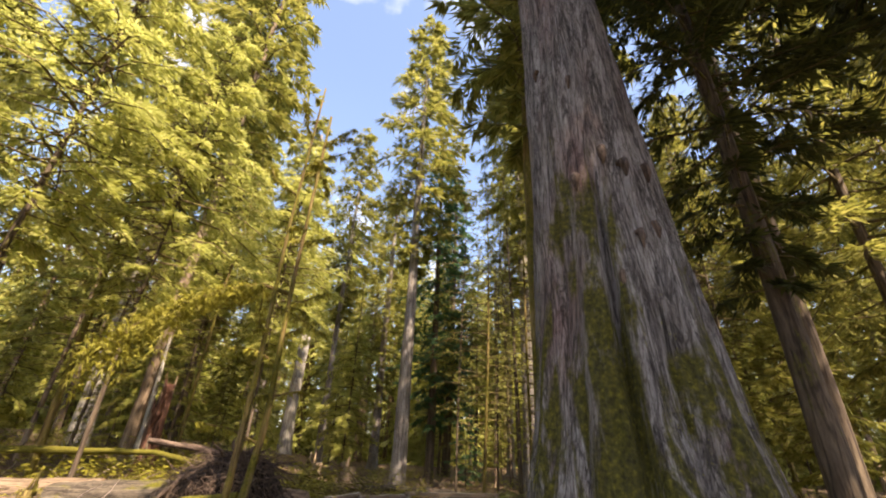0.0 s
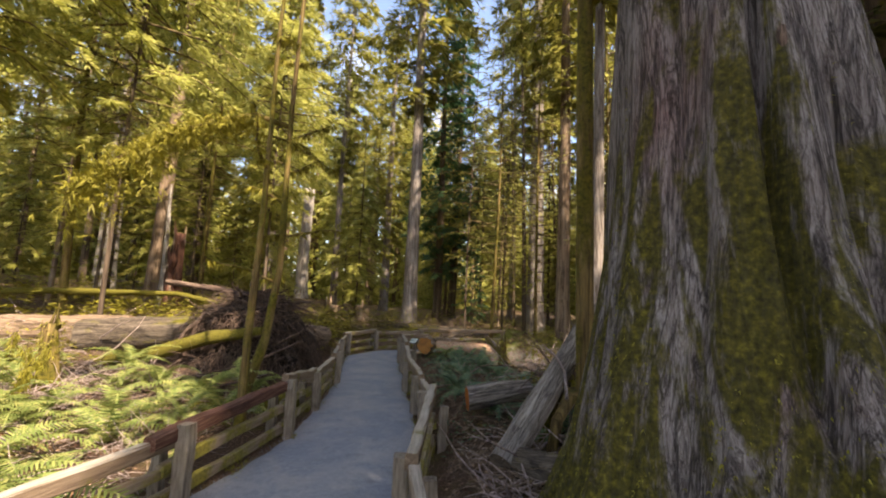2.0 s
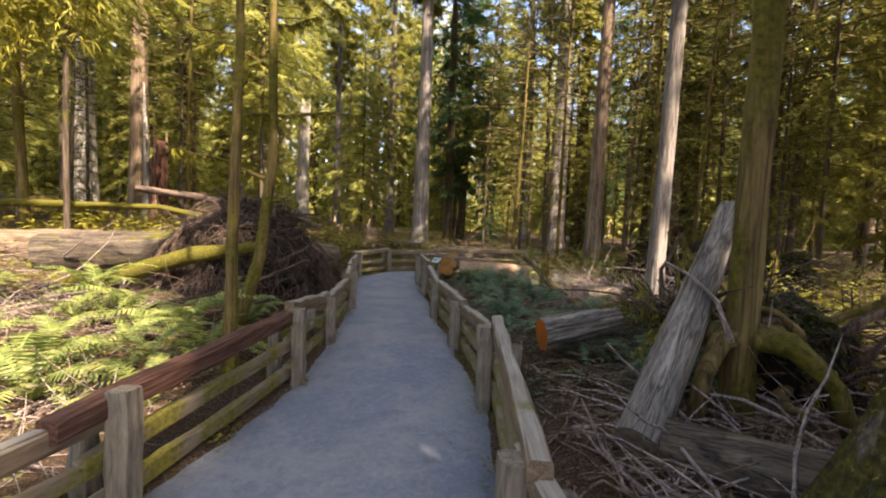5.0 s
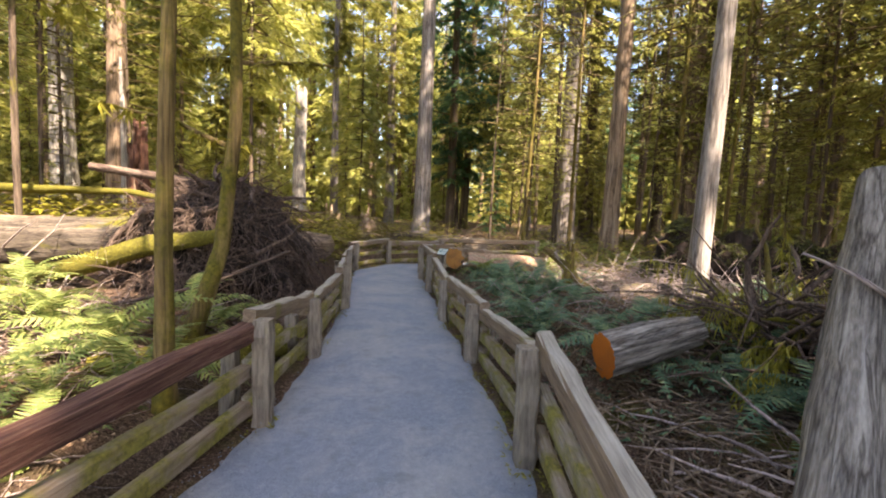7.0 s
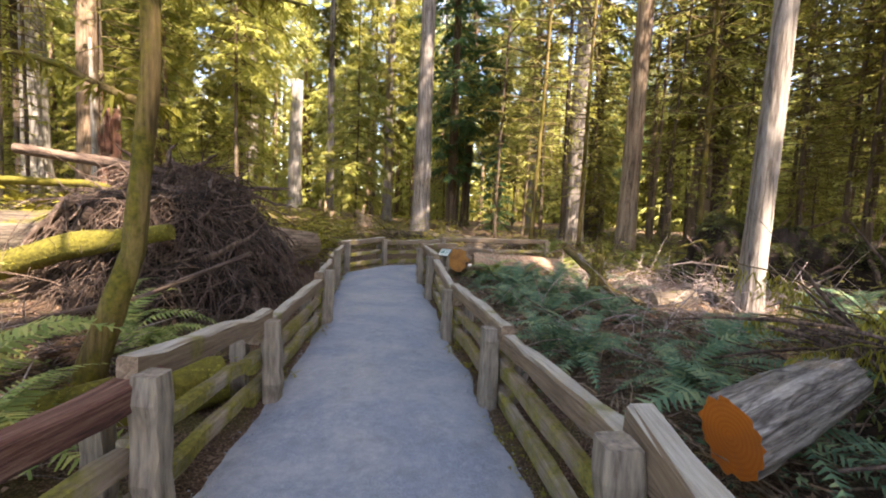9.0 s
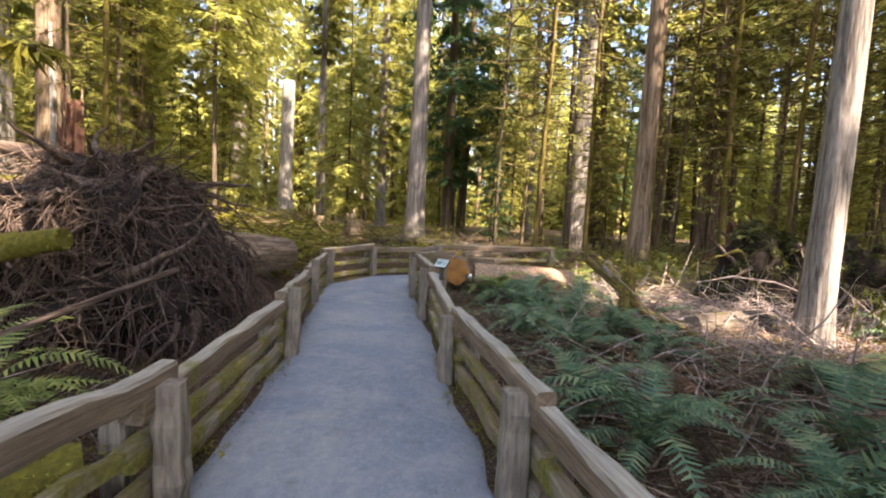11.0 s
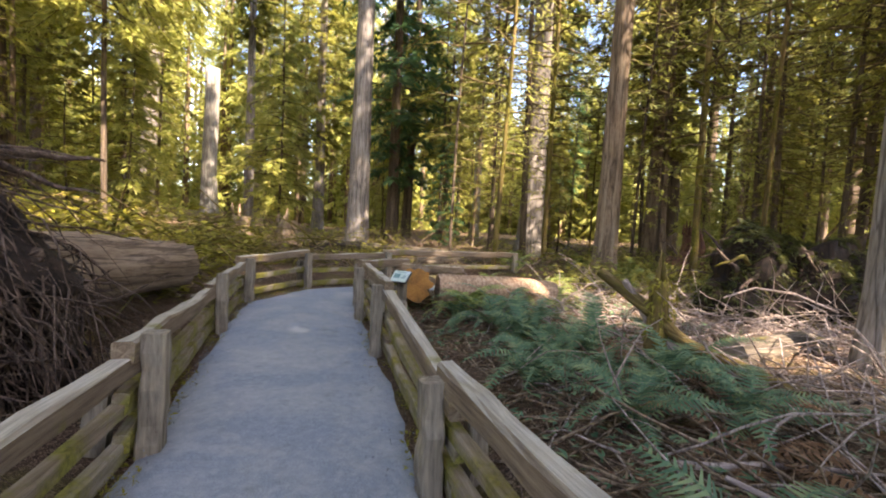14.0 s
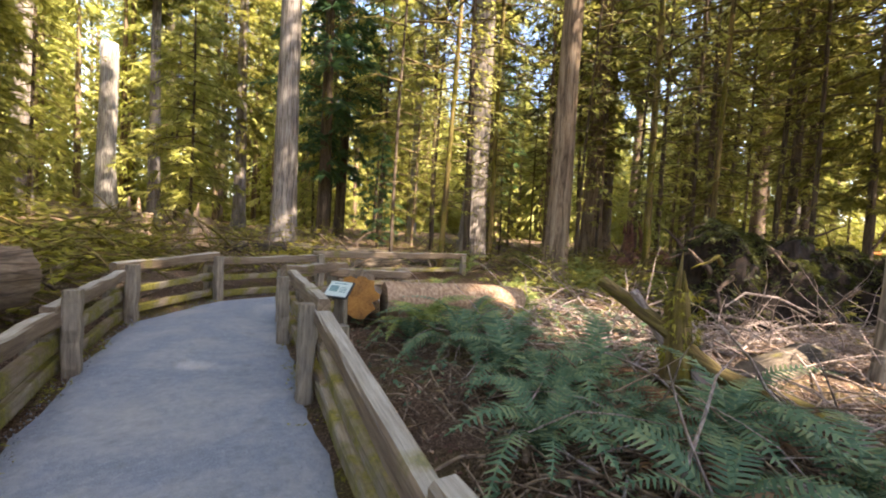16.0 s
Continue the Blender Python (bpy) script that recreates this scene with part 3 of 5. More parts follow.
for k in range(16):
    a, z0 = rng.uniform(3.4, 6.4), rng.uniform(0.2, 2.6)
    r0 = 0.36 - 0.05 * z0
    p0 = Vector((math.cos(a) * r0, math.sin(a) * r0, z0))
    p1 = p0 + Vector((math.cos(a) * 0.06, math.sin(a) * 0.06, rng.uniform(0.5, 1.3)))
    part("splinter", link_mesh("shred", *tube([p0, p0.lerp(p1, 0.5) + Vector((0.03, 0, 0)), p1], [0.05, 0.06, 0.01], 5, 0.3, rng), BARK_RED if k % 4 else BARK_BROWN), rs)
SLAB = thing("split_slab", (-9.95, 19.3, gz(-9.95, 19.3)), "pale split slab of wood leaning beside the rotten stump", "deadwood")
part("trunk", link_mesh("slab", *tube([(0, 0, -0.2), (0.02, 0.05, 1.4), (-0.05, 0.1, 3.2), (-0.14, 0.12, 5.3)], [0.15, 0.12, 0.10, 0.04], 7, 0.25, random.Random(8)), BARK_PALE), SLAB)


# thin mossy trees behind the left fence
def bare_mossy(x, y, r, pts, label, seed, limbs, long_limb=()):
    rng = random.Random(seed)
    z = gz(x, y)
    t = thing("mossy_tree", (x, y, z), label, "tree")
    line = [Vector(p) for p in pts]
    fine = []
    for i in range(len(line) - 1):
        for k in range(5):
            fine.append(line[i].lerp(line[i + 1], k / 5))
    fine.append(line[-1])
    n = len(fine)
    rad = [r * (1 + 0.7 * math.exp(-i * 1.0)) * (1 - 0.75 * i / n) for i in range(n)]
    part("trunk", link_mesh("mossy_trunk", *tube(fine, rad, 12, 0.1, rng), BARK_MOSSY), t)
    for _ in range(limbs):
        i = rng.randrange(int(n * 0.55), n - 1)
        a, ln = rng.uniform(0, 6.28), rng.uniform(0.5, 1.3)
        p = fine[i].copy()
        d = Vector((math.cos(a), math.sin(a), rng.uniform(0.1, 0.7)))
        limb = [p]
        for k in range(6):
            d = (d + Vector((rng.uniform(-.25, .25), rng.uniform(-.25, .25), rng.uniform(-.25, .2)))).normalized()
            limb.append(limb[-1] + d * ln / 6)
        lp = part("limb", link_mesh("limb", *tube(limb, [rad[i] * 0.4 * (1 - k / 7.5) + 0.006 for k in range(7)], 6, 0.15, rng), BARK_MOSSY), t)
        v, f = [], []
        for _ in range(90):
            k = rng.randrange(1, 7)
            spray(v, f, limb[k] + Vector((rng.uniform(-.06, .06), rng.uniform(-.06, .06), 0)), Vector((rng.uniform(-1, 1), rng.uniform(-1, 1), rng.uniform(-1.4, 0.2))), rng.uniform(.06, .18), .02, rng)
        tagged(part("hanging_moss", link_mesh("hanging_moss", v, f, LEAF_MOSS, smooth=False), lp), kind="stuff")
    if long_limb:
        q = [Vector(p) for p in long_limb]
        lp = part("limb", link_mesh("long_limb", *tube(q, [0.05 - 0.006 * k for k in range(len(q))], 7, 0.15, rng), BARK_MOSSY), t)
        v, f = [], []
        for _ in range(3600):
            k = rng.randrange(1, len(q) - 1)
            p = q[k].lerp(q[k + 1], rng.random())
            drop = rng.random() ** 2 * (0.9 if k >= len(q) - 3 else 0.35)
            spray(v, f, p + Vector((rng.gauss(0, .16), rng.gauss(0, .16), -drop * rng.uniform(.3, 1))), Vector((rng.uniform(-1, 1), rng.uniform(-1, 1), rng.uniform(-1.5, .3))), rng.uniform(.06, .18), rng.uniform(.008, .02), rng)
        tagged(part("hanging_moss", link_mesh("long_moss", v, f, LEAF_MOSS, smooth=False), lp, "yellow-green hanging moss"), kind="stuff")
    return t


bare_mossy(-2.22, 6.9, 0.062, [(0, 0, -0.2), (0.0, 0.0, 1.2), (0.03, 0.05, 3), (0.0, 0.1, 5.5), (0.1, 0.1, 9)], "thin straight mossy trunk behind the split-rail fence", 50, 7)
bare_mossy(-2.55, 8.1, 0.10, [(-0.16, 0, -0.2), (-0.02, 0.0, 0.30), (0.17, 0.1, 1.0), (0.30, 0.1, 2.2), (0.24, 0.2, 5), (0.3, 0.3, 9.5)], "thin mossy trunk with a bent base behind the fence", 51, 14,
           [(0.25, 0.2, 4.7), (-0.35, 0.15, 4.85), (-1.0, 0.0, 4.6), (-1.5, -0.2, 4.25), (-2.0, -0.5, 3.75), (-2.4, -0.7, 3.15)])


# flanking trees with boughs near the path
# (10.2, 7.4) stands out of view, added to shade the root clumps
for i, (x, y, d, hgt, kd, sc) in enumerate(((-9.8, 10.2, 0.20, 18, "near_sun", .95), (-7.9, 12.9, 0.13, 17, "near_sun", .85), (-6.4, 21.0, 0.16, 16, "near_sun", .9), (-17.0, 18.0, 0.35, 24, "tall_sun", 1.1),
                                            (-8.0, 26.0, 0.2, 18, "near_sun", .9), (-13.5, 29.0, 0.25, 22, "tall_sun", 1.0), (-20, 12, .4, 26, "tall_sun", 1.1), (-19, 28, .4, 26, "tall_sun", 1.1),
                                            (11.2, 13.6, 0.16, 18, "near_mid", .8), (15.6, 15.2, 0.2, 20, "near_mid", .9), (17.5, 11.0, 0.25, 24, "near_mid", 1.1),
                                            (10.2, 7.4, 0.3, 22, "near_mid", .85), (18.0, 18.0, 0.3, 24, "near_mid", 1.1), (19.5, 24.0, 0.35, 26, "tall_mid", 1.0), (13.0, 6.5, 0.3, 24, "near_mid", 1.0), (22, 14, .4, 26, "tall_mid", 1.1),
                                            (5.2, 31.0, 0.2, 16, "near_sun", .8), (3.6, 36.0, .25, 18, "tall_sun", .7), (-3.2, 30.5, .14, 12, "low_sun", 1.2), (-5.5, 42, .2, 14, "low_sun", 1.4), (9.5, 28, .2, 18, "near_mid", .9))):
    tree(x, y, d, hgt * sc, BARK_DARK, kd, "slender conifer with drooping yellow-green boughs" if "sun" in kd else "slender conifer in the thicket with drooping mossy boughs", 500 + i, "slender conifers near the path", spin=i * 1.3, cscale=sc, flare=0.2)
# slim poles of the thicket with bare mossy boughs
rng = random.Random(61)
poles = []
while len(poles) < 44:
    left = len(poles) > 33
    br, r = radians(rng.uniform(-46, -16) if left else rng.uniform(12, 52)), rng.uniform(13, 30)
    x, y = -0.5 + r * math.sin(br), 5 + r * math.cos(br)
    if any(math.hypot(x - p, y - q) < 1.0 for p, q in poles) or any(math.hypot(x - p, y - q) < 1.2 for p, q in ((7.14, 23.5), (6.26, 17.5), (14.06, 24.6), (16.2, 26.3), (10.85, 19.5), (-15.3, 24.1), (-10.7, 20.2))) or (x < 7 and y < 18 and not left):
        continue
    poles.append((x, y))
    tree(x, y, rng.uniform(0.09, 0.26), rng.uniform(14, 20), rng.choice([BARK_DARK, BARK_DARK, BARK_BROWN, BARK_MOSSY]), rng.choice(["bare", "bare_two"]), "slim conifer pole with bare mossy boughs in the thicket", 700 + len(poles), "slim poles of the thicket",
         lean=(rng.uniform(-.03, .03), rng.uniform(-.02, .02)), spin=rng.uniform(0, 6), cscale=rng.uniform(.8, 1.1), flare=0.2)
for i, (x, y, kd, sc) in enumerate(((-14.6, 25.5, "low_mid", .6), (-19.2, 19.0, "low_sun", .5), (-7.2, 24.5, "low_sun", .75), (-9.3, 25.0, "low_mid", .6), (-18.5, 23.0, "low_sun", 1.0), (-12.6, 24.5, "low_sun", .9), (-22, 19, "low_sun", 1.1), (-9.6, 29.5, "low_sun", 1.0), (-16, 30, "low_sun", 1.1),
                                    (9.0, 24.6, "low_mid", .5), (12.3, 20.3, "low_sun", .45), (14.3, 19.0, "low_mid", .55), (17.5, 21.5, "low_sun", .6), (20.5, 19.5, "low_mid", .7), (4.2, 26.5, "low_cool", .7))):
    tree(x, y, 0.09, 8 * sc, BARK_DARK, kd, "young conifer with sunlit yellow-green branches", 800 + i, "young conifers of the forest", spin=i * 1.7, cscale=sc, flare=0.1)
# mostly unseen tall trees, added to shade the path; (6.2, 5.9) shows its trunk
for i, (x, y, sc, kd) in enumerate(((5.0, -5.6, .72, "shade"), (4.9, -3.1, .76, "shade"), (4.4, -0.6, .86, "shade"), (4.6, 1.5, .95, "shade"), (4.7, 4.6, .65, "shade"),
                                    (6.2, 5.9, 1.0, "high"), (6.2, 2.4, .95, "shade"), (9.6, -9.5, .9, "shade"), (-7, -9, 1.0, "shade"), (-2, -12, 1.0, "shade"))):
    tree(x, y, 0.34, 24 * sc, BARK_DARK, kd, "dark tall conifer added beside and behind the walker to cast shade", 600 + i, "tall conifers of the forest", spin=i * 2.1, cscale=sc)


# ---- random forest round about ----
def scatter_forest():
    rng = random.Random(8)
    placed = [(0.3, 24.15), (7.14, 23.5), (6.26, 17.5), (4.34, 10.6), (14, 24.6), (16.2, 26.3), (-15.3, 24.1), (-10.7, 20.2), (-10.6, 34.9), (-5.5, 35.5), (-1.7, 40.9), (2.3, 29.7), (9.7, 37.9), (11.5, 30.9), (24.8, 23.5), (16.7, 31.3), (2.0, 3.4), (4.6, 8.2), (-10.7, 47.4)]
    count = 0
    tries = 0
    while count < 78 and tries < 6000:
        tries += 1
        x, y = rng.uniform(-42, 46), rng.uniform(-22, 62)
        r, b = math.hypot(x + 0.5, y - 4), math.degrees(math.atan2(x + 0.5, y - 4))
        if r < 9 or (abs(b) < 60 and r < 15) or (-50 < b < 52 and r < 25):
            continue
        if 105 < b < 185 and r < 42:
            continue
        if any(math.hypot(x - a, y - c) < 2.6 for a, c in placed):
            continue
        # keep the gap of sky and the sunny clearing open
        if -20 < b < 5 and r < 60 and rng.random() < 0.5:
            continue
        placed.append((x, y))
        count += 1
        small = rng.random() < 0.45
        # bearings left of 8 degrees take foliage with sunlight in its colour
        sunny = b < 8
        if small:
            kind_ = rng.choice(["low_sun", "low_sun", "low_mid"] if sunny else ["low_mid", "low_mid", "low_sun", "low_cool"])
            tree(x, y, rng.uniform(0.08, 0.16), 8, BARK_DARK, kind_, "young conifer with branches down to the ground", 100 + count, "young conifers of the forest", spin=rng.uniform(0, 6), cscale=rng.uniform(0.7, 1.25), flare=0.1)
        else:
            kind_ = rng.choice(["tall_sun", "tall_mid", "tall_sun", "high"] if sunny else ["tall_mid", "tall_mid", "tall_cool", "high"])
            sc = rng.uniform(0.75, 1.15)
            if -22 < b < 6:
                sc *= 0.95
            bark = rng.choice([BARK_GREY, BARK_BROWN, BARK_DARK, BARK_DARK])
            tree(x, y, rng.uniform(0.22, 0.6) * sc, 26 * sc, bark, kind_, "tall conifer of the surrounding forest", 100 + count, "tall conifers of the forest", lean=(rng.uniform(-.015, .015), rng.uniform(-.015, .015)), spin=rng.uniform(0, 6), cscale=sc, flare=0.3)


scatter_forest()


# far woods: one mass of stems and boughs that closes the view
def far_woods():
    rng = random.Random(99)
    v, f, wood = [], [], []
    for i in range(450):
        a = rng.uniform(-62, 62) if i % 5 else rng.uniform(62, 298)
        r = rng.uniform(48, 85)
        x, y = math.sin(radians(a)) * r, math.cos(radians(a)) * r + 5
        z = gz(x, y)
        hh = rng.uniform(9, 26)
        if -22 < a < 6:
            hh = rng.uniform(16, 34)
        wood.append(tube([(x, y, z - 0.5), (x, y, z + hh * 0.5), (x, y, z + hh)], [0.28, 0.2, 0.03], 5, cap=False))
        ang = rng.uniform(0, 6)
        for k in range(540 if i % 5 else 260):
            t = rng.random() ** 1.2
            rad = (1 - t) * rng.uniform(0.2, 1) * 3.6 + 0.2
            ang += 2.4
            p = Vector((x + rad * math.cos(ang), y + rad * math.sin(ang), z + 0.6 + t * hh - rad * 0.3))
            spray(v, f, p, Vector((math.cos(ang), math.sin(ang), rng.uniform(-0.7, 0))), rng.uniform(0.6, 1.3), rng.uniform(0.10, 0.24) if i % 5 else 0.35, rng)
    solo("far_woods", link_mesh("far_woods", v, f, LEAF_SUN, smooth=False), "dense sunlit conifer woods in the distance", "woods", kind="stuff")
    solo("far_stems", link_mesh("far_stems", *merge(wood), BARK_BROWN), "stems of the distant woods", "woods", kind="stuff")


far_woods()


# ---- fences ----
def beam(length, w, h, seed, sag=0.0):
    """A rough-hewn rail along x, centred on y and z."""
    rng = random.Random(seed)
    n = 9
    verts, faces = [], []
    sec = [(-.5, -.38), (-.38, -.5), (.38, -.5), (.5, -.38), (.5, .36), (.36, .5), (-.36, .5), (-.5, .38)]
    tw = rng.uniform(-0.08, 0.08)
    for i in range(n):
        t = i / (n - 1)
        sw, sh = w * (1 + rng.uniform(-.10, .10)), h * (1 + rng.uniform(-.10, .10))
        oy, oz = rng.uniform(-.008, .008), rng.uniform(-.008, .008) - sag * math.sin(math.pi * t)
        for a, b in sec:
            yy, zz = a * sw + rng.uniform(-.005, .005), b * sh + rng.uniform(-.005, .005)
            verts.append((t * length, oy + yy * math.cos(tw * t) - zz * math.sin(tw * t), oz + zz))
    for i in range(n - 1):
        for k in range(8):
            k2 = (k + 1) % 8
            faces.append((i * 8 + k, (i + 1) * 8 + k, (i + 1) * 8 + k2, i * 8 + k2))
    faces.append(tuple(range(8)))
    faces.append(tuple(range(n * 8 - 1, n * 8 - 9, -1)))
    return verts, faces


def post_mesh(w, h, seed):
    v, f = beam(h + 0.15, w, w, seed)
    return link_mesh("post", [(y, z, x - 0.15) for x, y, z in v], [q[::-1] for q in f][::1], POST, smooth=False)


def split_fence(name, posts, label, side, seed, red=(), low=None, taller=None, butt=()):
    """posts: x, y, height. side: +1 when the forest lies to the right of the run."""
    t = thing(name, (posts[0][0], posts[0][1], 0), label, "fence")
    org = Vector((posts[0][0], posts[0][1], 0))
    rng = random.Random(seed)
    for i, (x, y, h) in enumerate(posts):
        ax, ay = posts[max(i - 1, 0)][:2]
        bx, by = posts[min(i + 1, len(posts) - 1)][:2]
        d = Vector((bx - ax, by - ay, 0)).normalized()
        nrm = Vector((d.y, -d.x, 0)) * side
        ang = math.degrees(math.atan2(d.y, d.x))
        part("post", post_mesh(0.125, h + (taller or {}).get(i, 0), seed + i), t, "", pose(x - org.x, y - org.y, 0, rng.uniform(-1.5, 1.5), rng.uniform(-1.5, 1.5), ang))
        o = nrm * 0.25
        part("post", post_mesh(0.11, h - 0.17, seed + 40 + i), t, "", pose(x + o.x - org.x, y + o.y - org.y, 0, rng.uniform(-2, 2), rng.uniform(-2, 2), ang))
        if i + 1 < len(posts):
            x2, y2, h2 = posts[i + 1]
            for lv, (fz, hh0, ww) in enumerate(((1.0, 0.125, 0.10), (0.59, 0.095, 0.075), (0.22, 0.10, 0.075))):
                hh = hh0 * (rng.uniform(0.8, 1.2) if lv else 1.0)
                a = Vector((x, y, h * fz - 0.055 + (0 if lv else 0.0))) + nrm * (0.12 if lv else 0.10)
                b = Vector((x2, y2, h2 * fz - 0.055)) + nrm * (0.12 if lv else 0.10)
                drop = (low or {}).get(i, (0, 0))
                a.z -= drop[0] * fz
                b.z -= drop[1] * fz
                a.z += (0.05 if i % 2 else -0.03) * (1 if lv == 0 else 0.6)
                b.z += (0.05 if i % 2 else -0.03) * (1 if lv == 0 else 0.6)
                dd = (b - a)
                over = 0.30 if i in red and not lv else (0.0 if i in butt else 0.13)
                a -= dd.normalized() * over
                ln = dd.length + 0.13 + over
                if i in red and not lv:
                    hh, ww = 0.135, 0.13
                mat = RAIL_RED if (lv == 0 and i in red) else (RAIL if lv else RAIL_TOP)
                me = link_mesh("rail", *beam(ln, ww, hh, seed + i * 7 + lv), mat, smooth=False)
                part("rail", me, t, "reddish round rail" if mat is RAIL_RED else "", Matrix.Translation(a - org) @ dd.to_track_quat("X", "Z").to_matrix().to_4x4())
    return t


split_fence("fence", [(-3.45, 0.4, 0.62), (-2.80, 2.9, 0.62), (-2.07, 5.1, 0.70), (-1.62, 7.0, 0.74), (-1.53, 8.4, 0.60), (-1.49, 10.62, 0.60), (-1.76, 13.3, 0.60), (-1.80, 15.2, 0.66), (-0.98, 16.6, 0.70), (0.7, 17.4, 0.72), (4.0, 17.9, 0.72)],
            "weathered mossy split-rail fence with three rails along the path", -1, 300, red=(2,), low={1: (0.06, 0.14), 5: (0.0, 0.14)}, taller={5: 0.08, 6: 0.08, 7: 0.03}, butt=(3,))
split_fence("fence", [(1.4, -0.8, 0.7), (0.42, 0.9, 0.7), (-0.12, 2.6, 0.7), (-0.16, 4.5, 0.66), (0.13, 6.45, 0.74), (0.10, 8.3, 0.60), (-0.03, 9.98, 0.58), (-0.08, 12.3, 0.72), (-0.15, 13.9, 0.72), (-0.12, 14.8, 0.70), (0.62, 15.5, 0.68), (1.75, 15.8, 0.62)],
            "weathered split-rail fence with pale flat top rails", 1, 400)


# ---- fallen wood ----
def log_mesh(name, pts, radii, bark, cut=None, seed=0, seg=20, rough=0.05, skew=None):
    """A log with furrowed bark and sawn ends, its length along the points."""
    rng = random.Random(seed)
    line = [Vector(p) for p in pts]
    fine, rr = [], []
    for i in range(len(line) - 1):
        steps = max(4, int((line[i + 1] - line[i]).length / 0.12))
        for k in range(steps):
            fine.append(line[i].lerp(line[i + 1], k / steps))
            rr.append(radii[i] + (radii[i + 1] - radii[i]) * k / steps)
    fine.append(line[-1])
    rr.append(radii[-1])
    v, f = tube(fine, rr, seg, 0.0, None, cap=False)
    ph = [rng.uniform(0, 6.28) for _ in range(seg)]
    out = []
    for i, p in enumerate(v):
        c = fine[i // seg]
        k = i % seg
        s = 1 + rough * (math.sin(ph[k] + (i // seg) * 0.15) + rng.uniform(-.5, .5)) + rough * 1.5 * noise.noise(Vector((k * 0.55, (i // seg) * 0.22, seed * 3.1)))
        out.append(c + (Vector(p) - c) * s)
    n = len(out)
    fm = [0] * len(f)
    for end, rev in ((0, True), (len(fine) - 1, False)):
        ring = list(range(len(out), len(out) + seg))
        out.extend([out[end * seg + k].copy() for k in range(seg)])
        c = len(out)
        out.append(fine[end])
        for k in range(seg):
            a, b = ring[k], ring[(k + 1) % seg]
            f.append((c, b, a) if rev else (c, a, b))
            fm.append(1)
    if skew:
        # an oblique saw cut across the first end
        for p in out:
            p.z += (skew[0] * p.x + skew[1] * p.y) * max(0.0, 1 - abs(p.z) / 0.6)
    return link_mesh(name, out, f, bark, True, [bark, cut or bark], fm)


def log_thing(name, pts, radii, bark, label, cut=None, seed=0, category="log", seg=20, rough=0.05, cut_to=0.0):
    """Log whose own x axis lies along it, so that the bark's grain follows."""
    a, b = Vector(pts[0]), Vector(pts[-1])
    q = (b - a).to_track_quat("Z", "Y").to_matrix().to_4x4()
    m = Matrix.Translation(a) @ q
    inv = m.inverted()
    far = inv.to_3x3() @ Vector((-(b - a).y, (b - a).x, 0)).normalized()
    me = log_mesh(name, [inv @ Vector(p) for p in pts], radii, bark, cut, seed, seg, rough, (cut_to * far.x, cut_to * far.y) if cut_to else None)
    ob = solo(name, me, label, category, m=m)
    if bark is MOSS:
        # shaggy tufts hang off the moss
        rng, v, f = random.Random(seed + 900), [], []
        for _ in range(900):
            k = rng.randrange(len(pts) - 1)
            t = rng.random()
            r = radii[k] + (radii[k + 1] - radii[k]) * t
            d = Vector((rng.uniform(-1, 1), rng.uniform(-1, 1), rng.uniform(-1, 1))).normalized()
            p = Vector(pts[k]).lerp(Vector(pts[k + 1]), t) + d * r
            spray(v, f, inv @ p, inv.to_3x3() @ (d + Vector((0, 0, -0.7))), rng.uniform(.015, .05), rng.uniform(.004, .010), rng)
        tagged(part("moss_tuft", link_mesh("moss_tuft", v, f, LEAF_MOSS, smooth=False), ob), kind="stuff")
    return ob


m_ = Mat("grey_cut", 0.9)
m_.colour(m_.ramp(m_.noise(14, 5), [(0.3, lin("5b5148")), (0.7, lin("8f8375"))]))
GREY_CUT = m_.m
m_ = Mat("old_orange_cut", 0.85)
m_.colour(m_.mix(0.5, m_.ramp(m_.noise(5, 5), [(0.36, lin("54301a")), (0.5, lin("9a5f27")), (0.66, lin("b87a38"))]), m_.ramp(m_.noise(45, 4), [(0.3, lin("6d4a26")), (0.7, lin("b08a52"))])))
OLD_CUT = m_.m

log_thing("fallen_log", [(0.73, 6.70, 0.61), (1.15, 6.88, 0.65), (1.68, 7.10, 0.69)], [0.15, 0.145, 0.12], BARK_LOG, "grey bark log with a fresh orange sawn end", CUT, 1, seg=48, rough=0.075, cut_to=0.42)
log_thing("leaning_log", [(0.84, 5.20, 0.33), (1.24, 5.54, 0.70), (1.58, 5.81, 1.01), (1.93, 6.09, 1.37), (2.36, 6.43, 1.88)], [0.135, 0.14, 0.135, 0.12, 0.10], BARK_LOG, "pale grey log leaning on a mossy tree", GREY_CUT, 2, seg=24)
log_thing("fallen_log", [(1.0, 5.15, 0.36), (1.35, 4.75, 0.38), (2.0, 4.3, 0.40)], [0.14, 0.17, 0.18], BARK_FURROW, "brown rotting log against the giant cedar's base", GREY_CUT, 3)
log_thing("mossy_log", [(-2.9, 9.7, 1.15), (-4.0, 9.9, 0.95), (-5.0, 10.1, 0.62), (-6.6, 10.7, 0.25)], [0.07, 0.125, 0.14, 0.16], MOSS, "moss-covered yellow-green log leaning on the root wad", MOSS, 4, rough=0.1)
log_thing("fallen_log", [(-4.55, 11.3, 0.92), (-6.1, 11.5, 0.82), (-7.3, 11.4, 0.72)], [0.36, 0.40, 0.40], BARK_FURROW, "thick dark fallen trunk with loose bark", GREY_CUT, 5, seg=28, rough=0.06)
